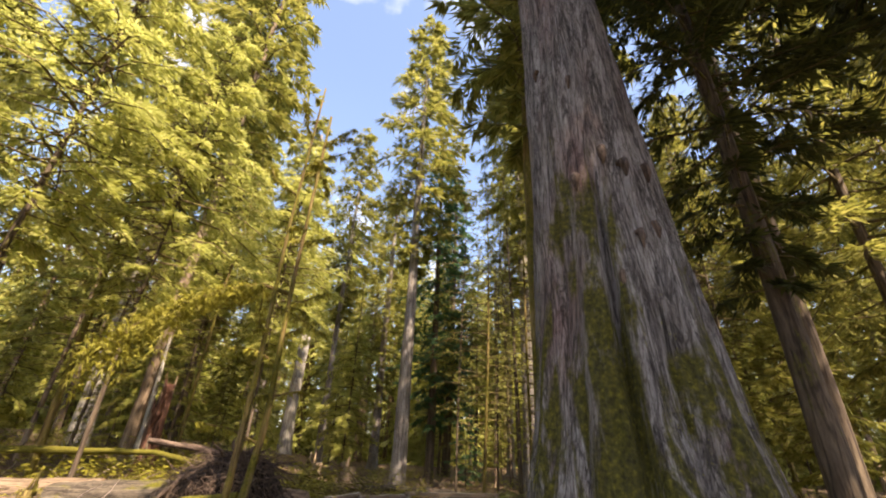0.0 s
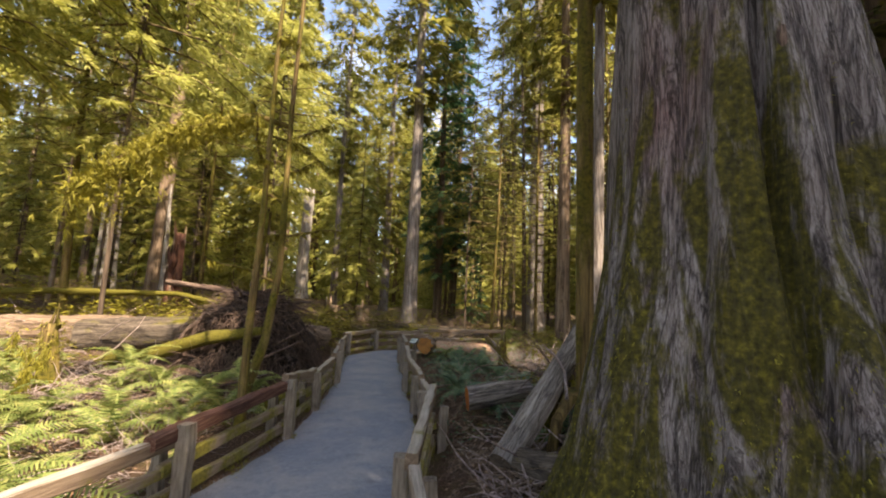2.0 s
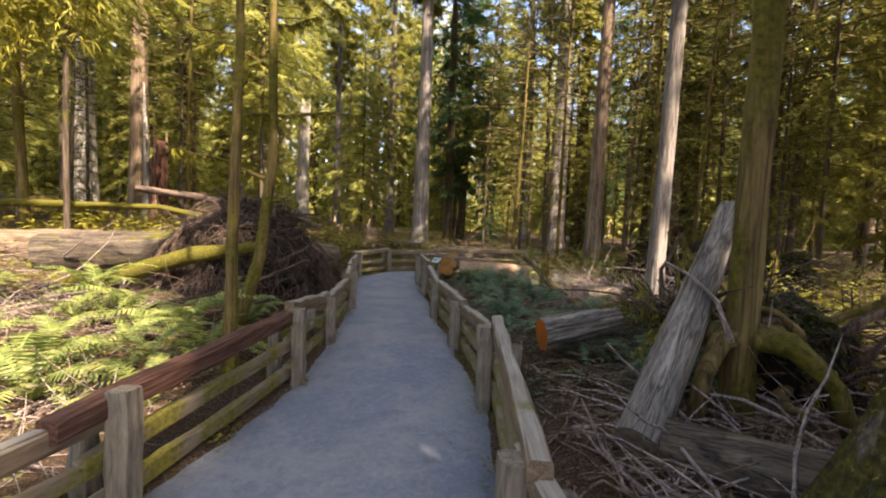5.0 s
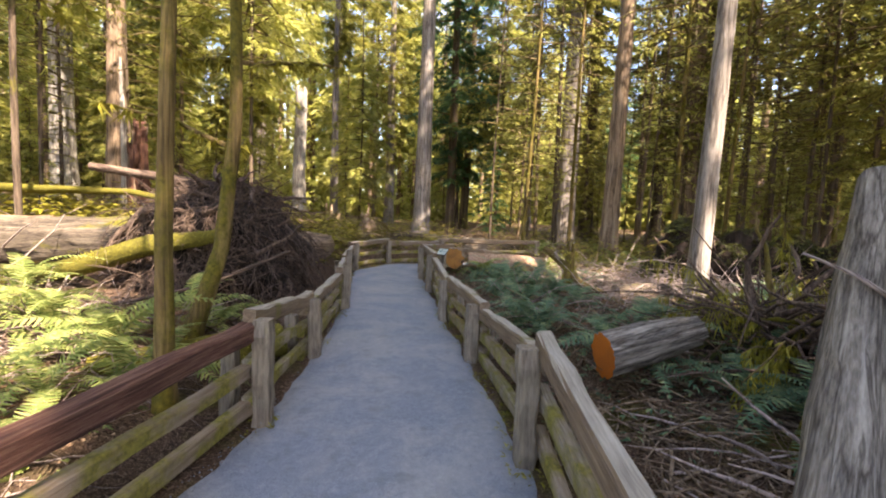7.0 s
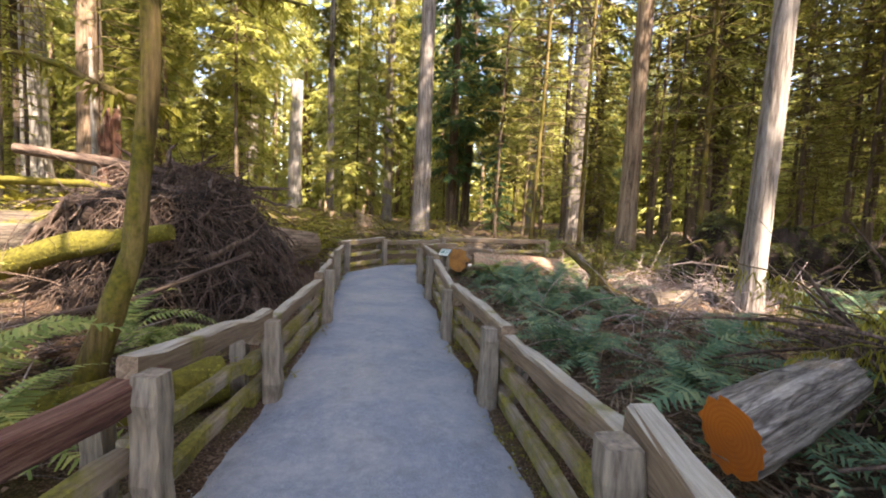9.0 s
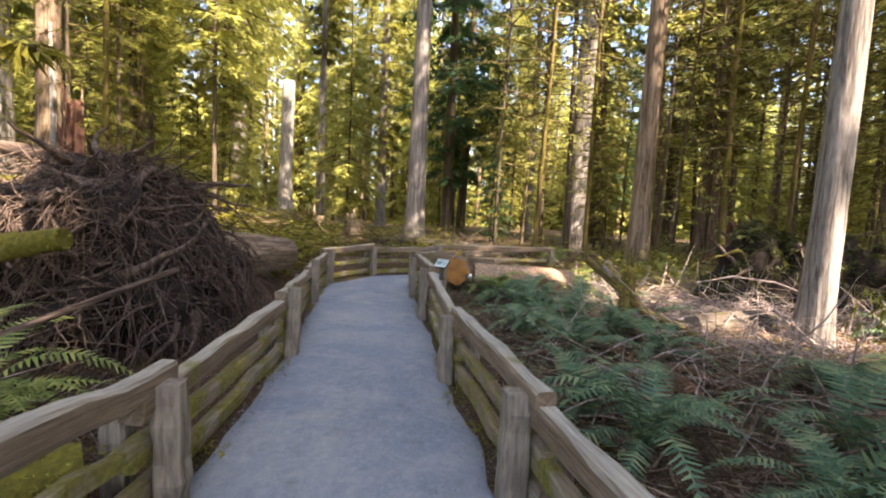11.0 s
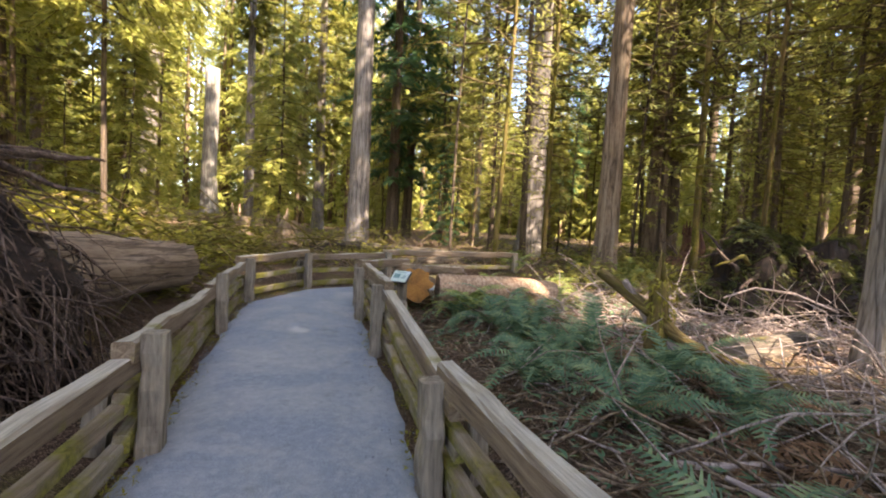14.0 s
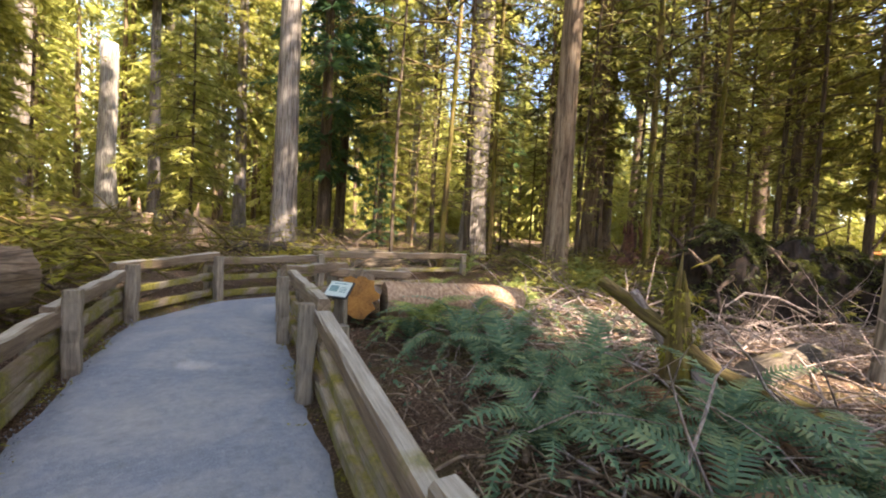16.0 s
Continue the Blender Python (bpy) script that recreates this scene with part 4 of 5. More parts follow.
log_thing("fallen_log", [(-6.6, 11.9, 0.85), (-9.0, 11.7, 0.75), (-15.0, 11.0, 0.6)], [0.36, 0.40, 0.43], BARK_BROWN, "pale peeled fallen trunk without bark", PALE, 6, seg=24)
log_thing("mossy_branch", [(-4.6, 14.2, 1.35), (-7.0, 14.6, 1.75), (-10.0, 14.0, 1.7), (-15.0, 13.0, 1.4)], [0.06, 0.08, 0.09, 0.1], MOSS, "long arching mossy branch above the fallen trunks", MOSS, 7, "branch", 8, 0.15)
log_thing("pale_log", [(0.95, 13.85, 0.42), (2.1, 13.75, 0.40), (2.75, 13.75, 0.36)], [0.25, 0.25, 0.23], PALE, "pale weathered log lying among ferns", PALE, 8)
log_thing("sawn_log", [(0.58, 13.62, 0.54), (0.80, 14.5, 0.50)], [0.23, 0.23], BARK_BROWN, "short log with a dull orange sawn face", OLD_CUT, 9, seg=28, rough=0.11)
log_thing("mossy_log", [(3.2, 11.1, 0.28), (4.2, 11.25, 0.30), (4.7, 11.3, 0.26)], [0.14, 0.16, 0.12], BARK_FURROW, "mossy pale log in dry brush", GREY_CUT, 10)
log_thing("mossy_log", [(-1.85, 8.3, 0.20), (-2.3, 7.95, 0.18), (-3.1, 7.5, 0.12)], [0.17, 0.18, 0.15], MOSS, "low moss-covered log beside the fence", MOSS, 11, rough=0.14)
log_thing("fallen_log", [(-1.2, 21.3, 0.62), (0.5, 21.0, 0.60), (3.6, 20.4, 0.50)], [0.15, 0.16, 0.12], BARK_FURROW, "dark log lying behind the far fence", GREY_CUT, 12, rough=0.12)
log_thing("fallen_log", [(1.6, 18.9, 0.38), (3.4, 19.5, 0.42), (5.0, 20.4, 0.45)], [0.13, 0.15, 0.13], BARK_FURROW, "dark weathered log lying in the clearing", GREY_CUT, 13)
log_thing("mossy_branch", [(2.0, 11.55, 1.0), (2.25, 11.2, 0.72), (2.45, 10.9, 0.45), (3.1, 9.9, 0.1)], [0.05, 0.06, 0.06, 0.07], BARK_MOSSY, "dead mossy branch slanting out of the ferns", GREY_CUT, 14, "branch", 10, 0.12)
log_thing("dead_branch", [(2.12, 11.35, 0.95), (2.3, 11.15, 0.55), (2.55, 10.7, 0.15)], [0.03, 0.04, 0.045], STICK_PALE, "pale broken branch slanting out of the ferns", STICK_PALE, 15, "branch", 8, 0.1)
log_thing("dead_branch", [(1.55, 6.12, 1.40), (1.63, 5.90, 1.31), (1.64, 5.62, 1.16), (1.56, 5.36, 0.93)], [0.007, 0.012, 0.016, 0.020], STICK_PALE, "bare white curved branch by the leaning log", STICK_PALE, 16, "branch", 8, 0.06)

log_thing("dead_branch", [(1.0, 9.25, 0.42), (1.25, 9.0, 0.34), (1.5, 8.72, 0.24)], [0.012, 0.014, 0.016], STICK_PALE, "long pale straight stick across the ferns", STICK_PALE, 21, "branch", 8, 0.06)
log_thing("dead_branch", [(3.6, 11.6, 0.75), (4.4, 11.9, 0.82), (5.2, 12.0, 0.74), (6.0, 12.0, 0.5)], [0.008, 0.012, 0.014, 0.016], STICK_PALE, "pale arching dead branch over dry brush", STICK_PALE, 22, "branch", 7, 0.08)

# mossy stump posts in the brush
for (x, y, h, r, mat, lab, sd) in ((2.33, 11.1, 0.75, 0.10, BARK_MOSSY, "mossy broken stump among ferns", 1), (-5.6, 8.24, 1.0, 0.13, BARK_MOSSY, "moss-draped stump above sunlit ferns", 2),
                                  (10.85, 19.5, 1.3, 0.24, BARK_RED, "jagged reddish broken stump with splinters", 3), (-2.3, 24.5, 0.9, 0.35, BARK_BROWN, "low brown rotten stump", 4), (-4.4, 27, 0.8, 0.4, BARK_BROWN, "low brown rotten stump", 5)):
    st = thing("tree_stump", (x, y, gz(x, y)), lab, "stump")
    part("trunk", trunk_mesh("stump", h + 0.3, r, r * 0.75, mat, 60 + sd, 0.7, (0.05 * sd - 0.1, 0), 0.03, 14, 0.15, 10), st)
    rng = random.Random(sd)
    for _ in range(5):
        a = rng.uniform(0, 6.28)
        p0 = Vector((math.cos(a) * r * .6, math.sin(a) * r * .6, h - 0.08))
        part("splinter", link_mesh("splinter", *tube([p0, p0 + Vector((rng.uniform(-.04, .04), rng.uniform(-.04, .04), rng.uniform(.1, .3) * (1 + r * 3)))], [r * 0.3, r * 0.05], 5, 0.2, rng), mat), st)
    v, f = [], []
    for _ in range(260):
        a, z = rng.uniform(0, 6.28), h * rng.uniform(.35, 1.05)
        spray(v, f, Vector((math.cos(a) * r, math.sin(a) * r, z)), Vector((math.cos(a), math.sin(a), rng.uniform(-1.5, .5))), rng.uniform(.03, .08), .012, rng)
    tagged(part("moss_fringe", link_mesh("moss_fringe", v, f, LEAF_MOSS, smooth=False), st), kind="stuff")


# ---- uprooted tree ----
def wiggle(rng, p, d, length, n, drop, curl):
    pts = [Vector(p)]
    d = Vector(d).normalized()
    for _ in range(n):
        d = (d + Vector((rng.uniform(-curl, curl), rng.uniform(-curl, curl), rng.uniform(-curl, curl) - drop))).normalized()
        pts.append(pts[-1] + d * length / n)
    return pts


def root_wad():
    rng = random.Random(31)
    c = Vector((-3.45, 10.95, 0.0))
    t = thing("uprooted_tree", (c.x, c.y, gz(c.x, c.y) - 0.05), "uprooted tree with a wall of tangled brown roots", "fallen tree")
    # the plate: a lumpy upright slab of soil and roots
    seg, rows = 72, 36
    verts, faces = [], []

    def plate(u, w):
        a = 2 * math.pi * u
        e = math.sin(math.pi * 0.5 * w)
        top = 1.60 + 0.14 * math.sin(a * 2 + 1)
        rx, ry = 1.28 * math.cos(math.pi * 0.5 * w) ** 0.85, 1.05 * math.cos(math.pi * 0.5 * w) ** 0.9
        p = Vector((rx * math.cos(a), ry * math.sin(a), top * e))
        k = noise.noise(Vector((p.x * 2.2, p.y * 2.2, p.z * 2.2))) * 0.34 + noise.noise(p * 6) * 0.16
        p += Vector((math.cos(a), math.sin(a), 0.3)) * k
        # the plate leans away from the path and is turned
        p.z *= 1 - 0.50 * max(0.0, min(1.0, (p.x - 0.55) / 0.8))
        p.x += 0.02 * p.z - 0.05
        p.y += 0.12 * p.z
        return Matrix.Rotation(radians(-12), 3, "Z") @ p

    for r in range(rows + 1):
        for s in range(seg):
            verts.append(plate(s / seg, r / rows * 0.999))
    for r in range(rows):
        for s in range(seg):
            s2 = (s + 1) % seg
            faces.append((r * seg + s, r * seg + s2, (r + 1) * seg + s2, (r + 1) * seg + s))
    part("root_plate", link_mesh("root_plate", verts, faces, ROOT_SOIL), t, "dark soil packed between the roots")
    shapes = []
    for i in range(26):
        ln = rng.uniform(0.45, 1.25)
        pts = wiggle(rng, (0, 0, 0), (1, 0, rng.uniform(-.3, .5)), ln, 9, rng.uniform(0.02, 0.22), 0.34)
        r0 = rng.uniform(0.007, 0.022) if i % 4 else rng.uniform(0.03, 0.06)
        shapes.append(link_mesh("root", *tube(pts, [r0 * (1 - k / 11) for k in range(10)], 5, 0.12, rng), ROOT))
    for i in range(300):
        u = rng.uniform(0.45, 1.08) if i % 6 else rng.random()
        w = rng.uniform(0.03, 0.97)
        p = plate(u % 1.0, w)
        a = 2 * math.pi * u - radians(12) + rng.choice((-1, 1)) * rng.uniform(0.5, 1.7)
        part("root", shapes[rng.randrange(26)], t, "", Matrix.Translation(p - Vector((math.cos(a), math.sin(a), 0)) * 0.06) @ Matrix.Rotation(a, 4, "Z") @ Matrix.Rotation(rng.uniform(-0.5, 1.4), 4, "Y") @ Matrix.Rotation(rng.uniform(0, 6.3), 4, "X") @ Matrix.Scale(rng.uniform(.6, 1.15), 4))
    # fine rootlets, uncountable
    fine = []
    for i in range(3600):
        p = plate(rng.uniform(0.34, 1.1) % 1.0, rng.uniform(0.0, 1.0))
        d = Vector((p.x, p.y, 0)).normalized() * 0.45 + Vector((rng.uniform(-1, 1), rng.uniform(-1, 1), rng.uniform(-1.5, .5)))
        r0 = rng.uniform(.003, .010)
        fine.append(tube(wiggle(rng, p, d, rng.uniform(.25, .8) if i % 3 else rng.uniform(.5, 1.1), 4, 0.22 if i % 3 else 0.55, 0.4 if i % 3 else 0.25), [r0, r0, r0 * .8, r0 * .6, r0 * .3], 3, cap=False))
    tagged(part("rootlet_mat", link_mesh("rootlet_mat", *merge(fine), ROOT), t, "fine dry rootlets"), kind="stuff")
    # its trunk lies away from the path's start
    a, b = Vector((0.30, 0.5, 0.66)), Vector((1.02, 3.05, 0.50))
    q = Matrix.Translation(a) @ (b - a).to_track_quat("Z", "Y").to_matrix().to_4x4()
    me = log_mesh("fallen_stem", [q.inverted() @ p for p in (a, a.lerp(b, .5), b)], [0.36, 0.31, 0.28], BARK_BROWN, GREY_CUT, 8, 36, 0.08)
    part("trunk", me, t, "brown trunk sawn off short", q)


root_wad()
log_thing("dead_branch", [(-5.6, 11.3, 2.05), (-4.4, 11.3, 1.92), (-3.3, 11.1, 1.72), (-2.9, 10.9, 1.5)], [0.07, 0.075, 0.06, 0.03], ROOT, "dark broken branch on top of the roots", ROOT, 17, "branch", 10, 0.1)
log_thing("dead_branch", [(-3.9, 8.9, 0.35), (-3.0, 9.35, 0.55), (-2.15, 9.75, 0.95)], [0.022, 0.028, 0.02], ROOT, "grey broken pole leaning on the roots", GREY_CUT, 18, "branch", 10, 0.12)


# arching roots of the mossy tree
rng = random.Random(77)
rt = thing("mossy_tree", (1.90, 5.68, gz(1.90, 5.68)), "mossy trunk on arching roots beside the giant cedar", "tree")
part("trunk", trunk_mesh("mossy_big", 20, 0.105, 0.05, BARK_MOSSY, 33, 0.6, (0.01, 0.01), 0.05, 16, 0.12), rt)
# this crown is added high on the trunk to shade the path
lv_, bo_ = crown("high")
tagged(part("bough_wood", bo_, rt, "", Matrix.Scale(0.6, 4)), kind="stuff")
part("crown", lv_, rt, "", Matrix.Scale(0.6, 4))
for a, ln in ((-0.3, 0.75), (0.25, 1.0), (-0.9, 0.7), (2.4, 0.5), (3.5, 0.5), (0.8, 0.8)):
    d = Vector((math.cos(a), math.sin(a), 0))
    pts = [d * 0.08 + Vector((0, 0, 0.62)), d * ln * 0.45 + Vector((0, 0, 0.60)), d * ln * 0.8 + Vector((0, 0, 0.38)), d * ln + Vector((0, 0, -0.1))]
    part("root", link_mesh("arched_root", *tube(pts, [0.10, 0.075, 0.06, 0.055], 9, 0.12, rng), BARK_MOSSY), rt)


def root_mound(x, y, rx, ry, h, seed, label, soil, roots, moss, green):
    """An upturned clump of soil and roots, overgrown with moss."""
    rng = random.Random(seed)
    t = thing("root_clump", (x, y, gz(x, y) - 0.08), label, "fallen tree")
    seg, rows = 48, 18
    verts, faces = [], []

    def skin(u, w):
        a, e = 2 * math.pi * u, math.sin(math.pi * 0.5 * w)
        c = math.cos(math.pi * 0.5 * w) ** 0.7
        p = Vector((rx * c * math.cos(a), ry * c * math.sin(a), h * e))
        q = p + Vector((seed * 3.1, 0, 0))
        k = noise.noise(q * 1.5) * 0.5 + noise.noise(q * 3.7) * 0.26 + noise.noise(q * 9) * 0.07
        return p + Vector((math.cos(a) * 0.6, math.sin(a) * 0.6, 0.75 * e)) * k * h

    for r in range(rows + 1):
        for s in range(seg):
            verts.append(skin(s / seg, r / rows * 0.998))
    for r in range(rows):
        for s in range(seg):
            s2 = (s + 1) % seg
            faces.append((r * seg + s, r * seg + s2, (r + 1) * seg + s2, (r + 1) * seg + s))
    part("root_plate", link_mesh("clump_soil", verts, faces, soil), t, "dark soil with creeping moss")
    for i in range(roots):
        p = skin(rng.random(), rng.uniform(0.1, 0.95))
        d = Vector((p.x / rx, p.y / ry, rng.uniform(-0.3, 1.0)))
        r0 = rng.uniform(0.012, 0.05)
        pts = wiggle(rng, p - d.normalized() * 0.12, d, rng.uniform(0.4, 1.2), 7, rng.uniform(0, 0.14), 0.4)
        part("root", link_mesh("clump_root", *tube(pts, [r0 * (1.15 - k / 8) for k in range(8)], 6, 0.15, rng), ROOT if i % 3 else BARK_MOSSY), t)
    v, f = [], []
    for i in range(moss):
        w = rng.random()
        p = skin(rng.random(), w)
        if noise.noise(p * 1.7 + Vector((seed, 0, 0))) < -0.05 - 0.3 * w:
            continue
        a = rng.uniform(0, 6.28)
        spray(v, f, p + Vector((0, 0, 0.02)), Vector((math.cos(a), math.sin(a), rng.uniform(-1.1, 0.6))), rng.uniform(0.05, 0.13), rng.uniform(0.012, 0.03), rng)
    tagged(part("moss", link_mesh("clump_moss", v, f, green, smooth=False), t, "dull green moss"), kind="stuff")


# moss of the first four clumps: the thicket's shade is in its dark colour
root_mound(2.45, 7.25, 0.50, 0.4, 0.55, 4, "dark tangle of roots and soil behind the sawn log", ROOT_SOIL, 22, 900, LEAF_SHADED)
root_mound(2.75, 6.0, 0.45, 0.45, 0.75, 5, "dark hollow root clump beside the mossy tree", ROOT_SOIL, 26, 900, LEAF_SHADED)
root_mound(6.5, 13.0, 1.55, 0.8, 1.2, 1, "dark mossy upturned root clump in the brush", ROOT_SOIL, 24, 9000, LEAF_SHADED)
root_mound(8.9, 12.7, 1.35, 0.8, 1.1, 2, "dark mossy heap of soil and roots", ROOT_SOIL, 18, 8000, LEAF_SHADED)
root_mound(11.0, 18.9, 1.5, 0.9, 0.75, 3, "sunlit reddish upturned roots at the thicket's edge", BARK_RED, 34, 1500, LEAF_MOSS)
log_thing("dead_branch", [(10.6, 18.7, 0.5), (10.85, 18.8, 1.1), (10.8, 18.9, 1.55), (10.65, 18.9, 1.95)], [0.14, 0.10, 0.07, 0.03], BARK_RED, "reddish splintered root standing up in sunlight", ROOT, 19, "branch", 10, 0.14)


def mossy_shrub(x, y, h, n, seed):
    rng = random.Random(seed)
    t = thing("mossy_shrub", (x, y, gz(x, y)), "leafless shrub with arching moss-draped stems", "shrub")
    for _ in range(n):
        a = rng.uniform(0, 6.28)
        pts = wiggle(rng, (0, 0, -0.05), (0.5 * math.cos(a), 0.5 * math.sin(a), 1.3), h * rng.uniform(.8, 1.5), 9, 0.16, 0.2)
        st = part("stem", link_mesh("shrub_stem", *tube(pts, [0.014 - 0.0011 * k for k in range(10)], 5, 0.15, rng), TWIG), t)
        v, f = [], []
        for _k in range(130):
            k = rng.randrange(3, 9)
            p = pts[k].lerp(pts[k + 1], rng.random())
            spray(v, f, p + Vector((rng.gauss(0, .02), rng.gauss(0, .02), -rng.random() ** 2 * 0.2)), Vector((rng.uniform(-.5, .5), rng.uniform(-.5, .5), rng.uniform(-1.5, -.1))), rng.uniform(.04, .12), rng.uniform(.006, .014), rng)
        tagged(part("moss_drape", link_mesh("moss_drape", v, f, LEAF_MOSS, smooth=False), st), kind="stuff")


for k, (x, y, h, n) in enumerate(((2.45, 6.85, 1.0, 9), (2.9, 7.6, 1.2, 8), (3.3, 6.6, 1.3, 8), (-5.2, 7.2, 0.7, 5), (-6.8, 9.0, 0.9, 6), (4.9, 8.6, 1.1, 6))):
    mossy_shrub(x, y, h, n, 410 + k)


# ---- ferns ----
def frond_mesh(name, seed, length, pairs, mat):
    rng = random.Random(seed)
    verts, faces = [], []
    prev = None
    for k in range(pairs + 1):
        t = k / pairs
        x, z = length * (t - 0.12 * t * t), length * (0.95 * t - 1.1 * t * t)
        c = Vector((x, 0, z))
        if prev is not None:
            d = (c - prev).normalized()
            w = length * 0.12 * (math.sin(math.pi * min(1, t * 0.93 + 0.07)) ** 0.7) * (1 if t < 0.97 else 0.4)
            for s in (-1, 1):
                n = len(verts)
                tip = c + Vector((0, s * w, -w * 0.18)) + d * w * 0.35 + Vector((0, 0, rng.uniform(-.01, .01)))
                half = d * (length / pairs * 0.36)
                verts.extend([c - half, c + half, tip + half * .3, tip - half * .3])
                faces.append((n, n + 1, n + 2, n + 3) if s > 0 else (n + 3, n + 2, n + 1, n))
            n = len(verts)
            sd = Vector((0, length * 0.006, 0))
            verts.extend([prev - sd, prev + sd, c + sd, c - sd])
            faces.append((n, n + 1, n + 2, n + 3))
        prev = c
    return link_mesh(name, verts, faces, mat, smooth=False)


LEAF_FERN_DEAD = leaf_mat("leaf_fern_dead", "3f2c1d", "6a4d35", "93745a", 0.15)
# the same fern with warm sunlight put into its colour
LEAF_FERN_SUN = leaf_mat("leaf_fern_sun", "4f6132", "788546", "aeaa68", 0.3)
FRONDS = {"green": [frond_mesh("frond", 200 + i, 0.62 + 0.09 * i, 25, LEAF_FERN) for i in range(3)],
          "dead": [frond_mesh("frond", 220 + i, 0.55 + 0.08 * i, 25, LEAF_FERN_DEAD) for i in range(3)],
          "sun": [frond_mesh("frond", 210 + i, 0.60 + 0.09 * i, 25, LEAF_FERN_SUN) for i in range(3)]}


def fern(x, y, kind_, count, scale, rng, label, group):
    t = thing("sword_fern", (x, y, gz(x, y) - 0.01), label, "fern", group, rz=rng.uniform(0, 360), scale=scale)
    for i in range(count):
        a = 2 * math.pi * i / count + rng.uniform(-.25, .25)
        part("frond", FRONDS[kind_][rng.randrange(3)], t, "", Matrix.Rotation(a, 4, "Z") @ Matrix.Rotation(rng.uniform(-0.85, 0.05) if kind_ != "dead" else rng.uniform(-0.1, 0.45), 4, "Y") @ Matrix.Rotation(rng.uniform(-.35, .35), 4, "X") @ Matrix.Scale(rng.uniform(.7, 1.15), 4))


rng = random.Random(12)
FERN_BEDS = [
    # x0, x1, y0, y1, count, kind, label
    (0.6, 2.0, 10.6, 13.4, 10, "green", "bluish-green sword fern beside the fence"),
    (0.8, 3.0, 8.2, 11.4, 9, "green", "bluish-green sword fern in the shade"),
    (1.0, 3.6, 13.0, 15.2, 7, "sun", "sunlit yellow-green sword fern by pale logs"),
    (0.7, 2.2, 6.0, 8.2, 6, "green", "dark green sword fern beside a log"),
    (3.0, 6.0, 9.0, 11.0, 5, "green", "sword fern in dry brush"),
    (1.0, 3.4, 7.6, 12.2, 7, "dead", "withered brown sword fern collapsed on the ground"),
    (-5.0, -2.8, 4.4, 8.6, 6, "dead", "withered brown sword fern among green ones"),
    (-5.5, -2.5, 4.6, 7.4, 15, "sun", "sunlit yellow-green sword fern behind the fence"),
    (-4.5, -2.4, 7.4, 9.2, 5, "sun", "sunlit yellow-green sword fern at the root wad"),
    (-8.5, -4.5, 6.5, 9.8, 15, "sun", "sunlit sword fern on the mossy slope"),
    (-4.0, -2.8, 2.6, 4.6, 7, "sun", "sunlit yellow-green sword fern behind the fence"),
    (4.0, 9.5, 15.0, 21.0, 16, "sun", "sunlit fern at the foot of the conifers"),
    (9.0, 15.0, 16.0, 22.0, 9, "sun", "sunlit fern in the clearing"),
]
for x0, x1, y0, y1, n, kd, lab in FERN_BEDS:
    spots = []
    for _ in range(n):
        for _k in range(20):
            x, y = rng.uniform(x0, x1), rng.uniform(y0, y1)
            if away(x, y) > (0.75 if x > 0 else 0.45) and all(math.hypot(x - a, y - b) > 0.42 for a, b in spots) and math.hypot(x - 1.97, y - 3.33) > 1.7:
                spots.append((x, y))
                fern(x, y, kd, rng.randrange(11, 17), rng.uniform(0.75, 1.15) * (1.0 if x > 0 else 1.2), rng, lab, "sword ferns beside the path")
                break


# ---- brush, sticks and litter ----
def brush(name, boxes, n, mat, label, seed, ln=(0.4, 1.2), r=(0.004, 0.014), arch=0.25, up=0.3, stuff_kind="stuff", lift=0.0):
    rng = random.Random(seed)
    pieces = []
    for i in range(n):
        x0, x1, y0, y1 = boxes[i % len(boxes)]
        x, y = rng.uniform(x0, x1), rng.uniform(y0, y1)
        if away(x, y) < 0.25:
            continue
        a = rng.uniform(0, 6.28)
        L = rng.uniform(*ln)
        pts = wiggle(rng, (x, y, gz(x, y) + rng.uniform(0.0, 0.06) + lift * rng.random()), (math.cos(a), math.sin(a), rng.uniform(0, up)), L, 5, arch * rng.random(), 0.22)
        for p in pts:
            p.z = max(p.z, gz(p.x, p.y) + 0.005)
        if min(away(p.x, p.y) for p in pts) < 0.2:
            continue
        r0 = rng.uniform(*r)
        pieces.append(tube(pts, [r0, r0, r0 * .9, r0 * .8, r0 * .6, r0 * .3], 4, cap=False))
    return solo(name, link_mesh(name, *merge(pieces), mat), label, "brush", kind=stuff_kind)


def mound_leaves(name, boxes, n, mat, label, seed, size, h, category="undergrowth"):
    rng = random.Random(seed)
    v, f = [], []
    for i in range(n):
        x0, x1, y0, y1 = boxes[i % len(boxes)]
        x, y = rng.uniform(x0, x1), rng.uniform(y0, y1)
        k = float(fbm(np.array([x * 0.9]), np.array([y * 0.9]), seed)[0])
        if k < -0.12 or away(x, y) < 0.3:
            continue
        z = gz(x, y) + rng.random() * h * max(0.15, k + 0.35)
        a = rng.uniform(0, 6.28)
        spray(v, f, Vector((x, y, z)), Vector((math.cos(a), math.sin(a), rng.uniform(-0.2, 0.6))), size * rng.uniform(.6, 1.5), size * rng.uniform(.15, .4), rng)
    return solo(name, link_mesh(name, v, f, mat, smooth=False), label, category, kind="stuff")


brush("dry_brush", [(2.4, 7.5, 9.6, 12.6), (1.2, 4.5, 12.0, 14.5), (4.5, 8.0, 12, 16)], 900, STICK_PALE, "pale dry twigs and dead bracken in sunlight", 1, (0.35, 1.1), (0.004, 0.012), 0.35, 0.8)
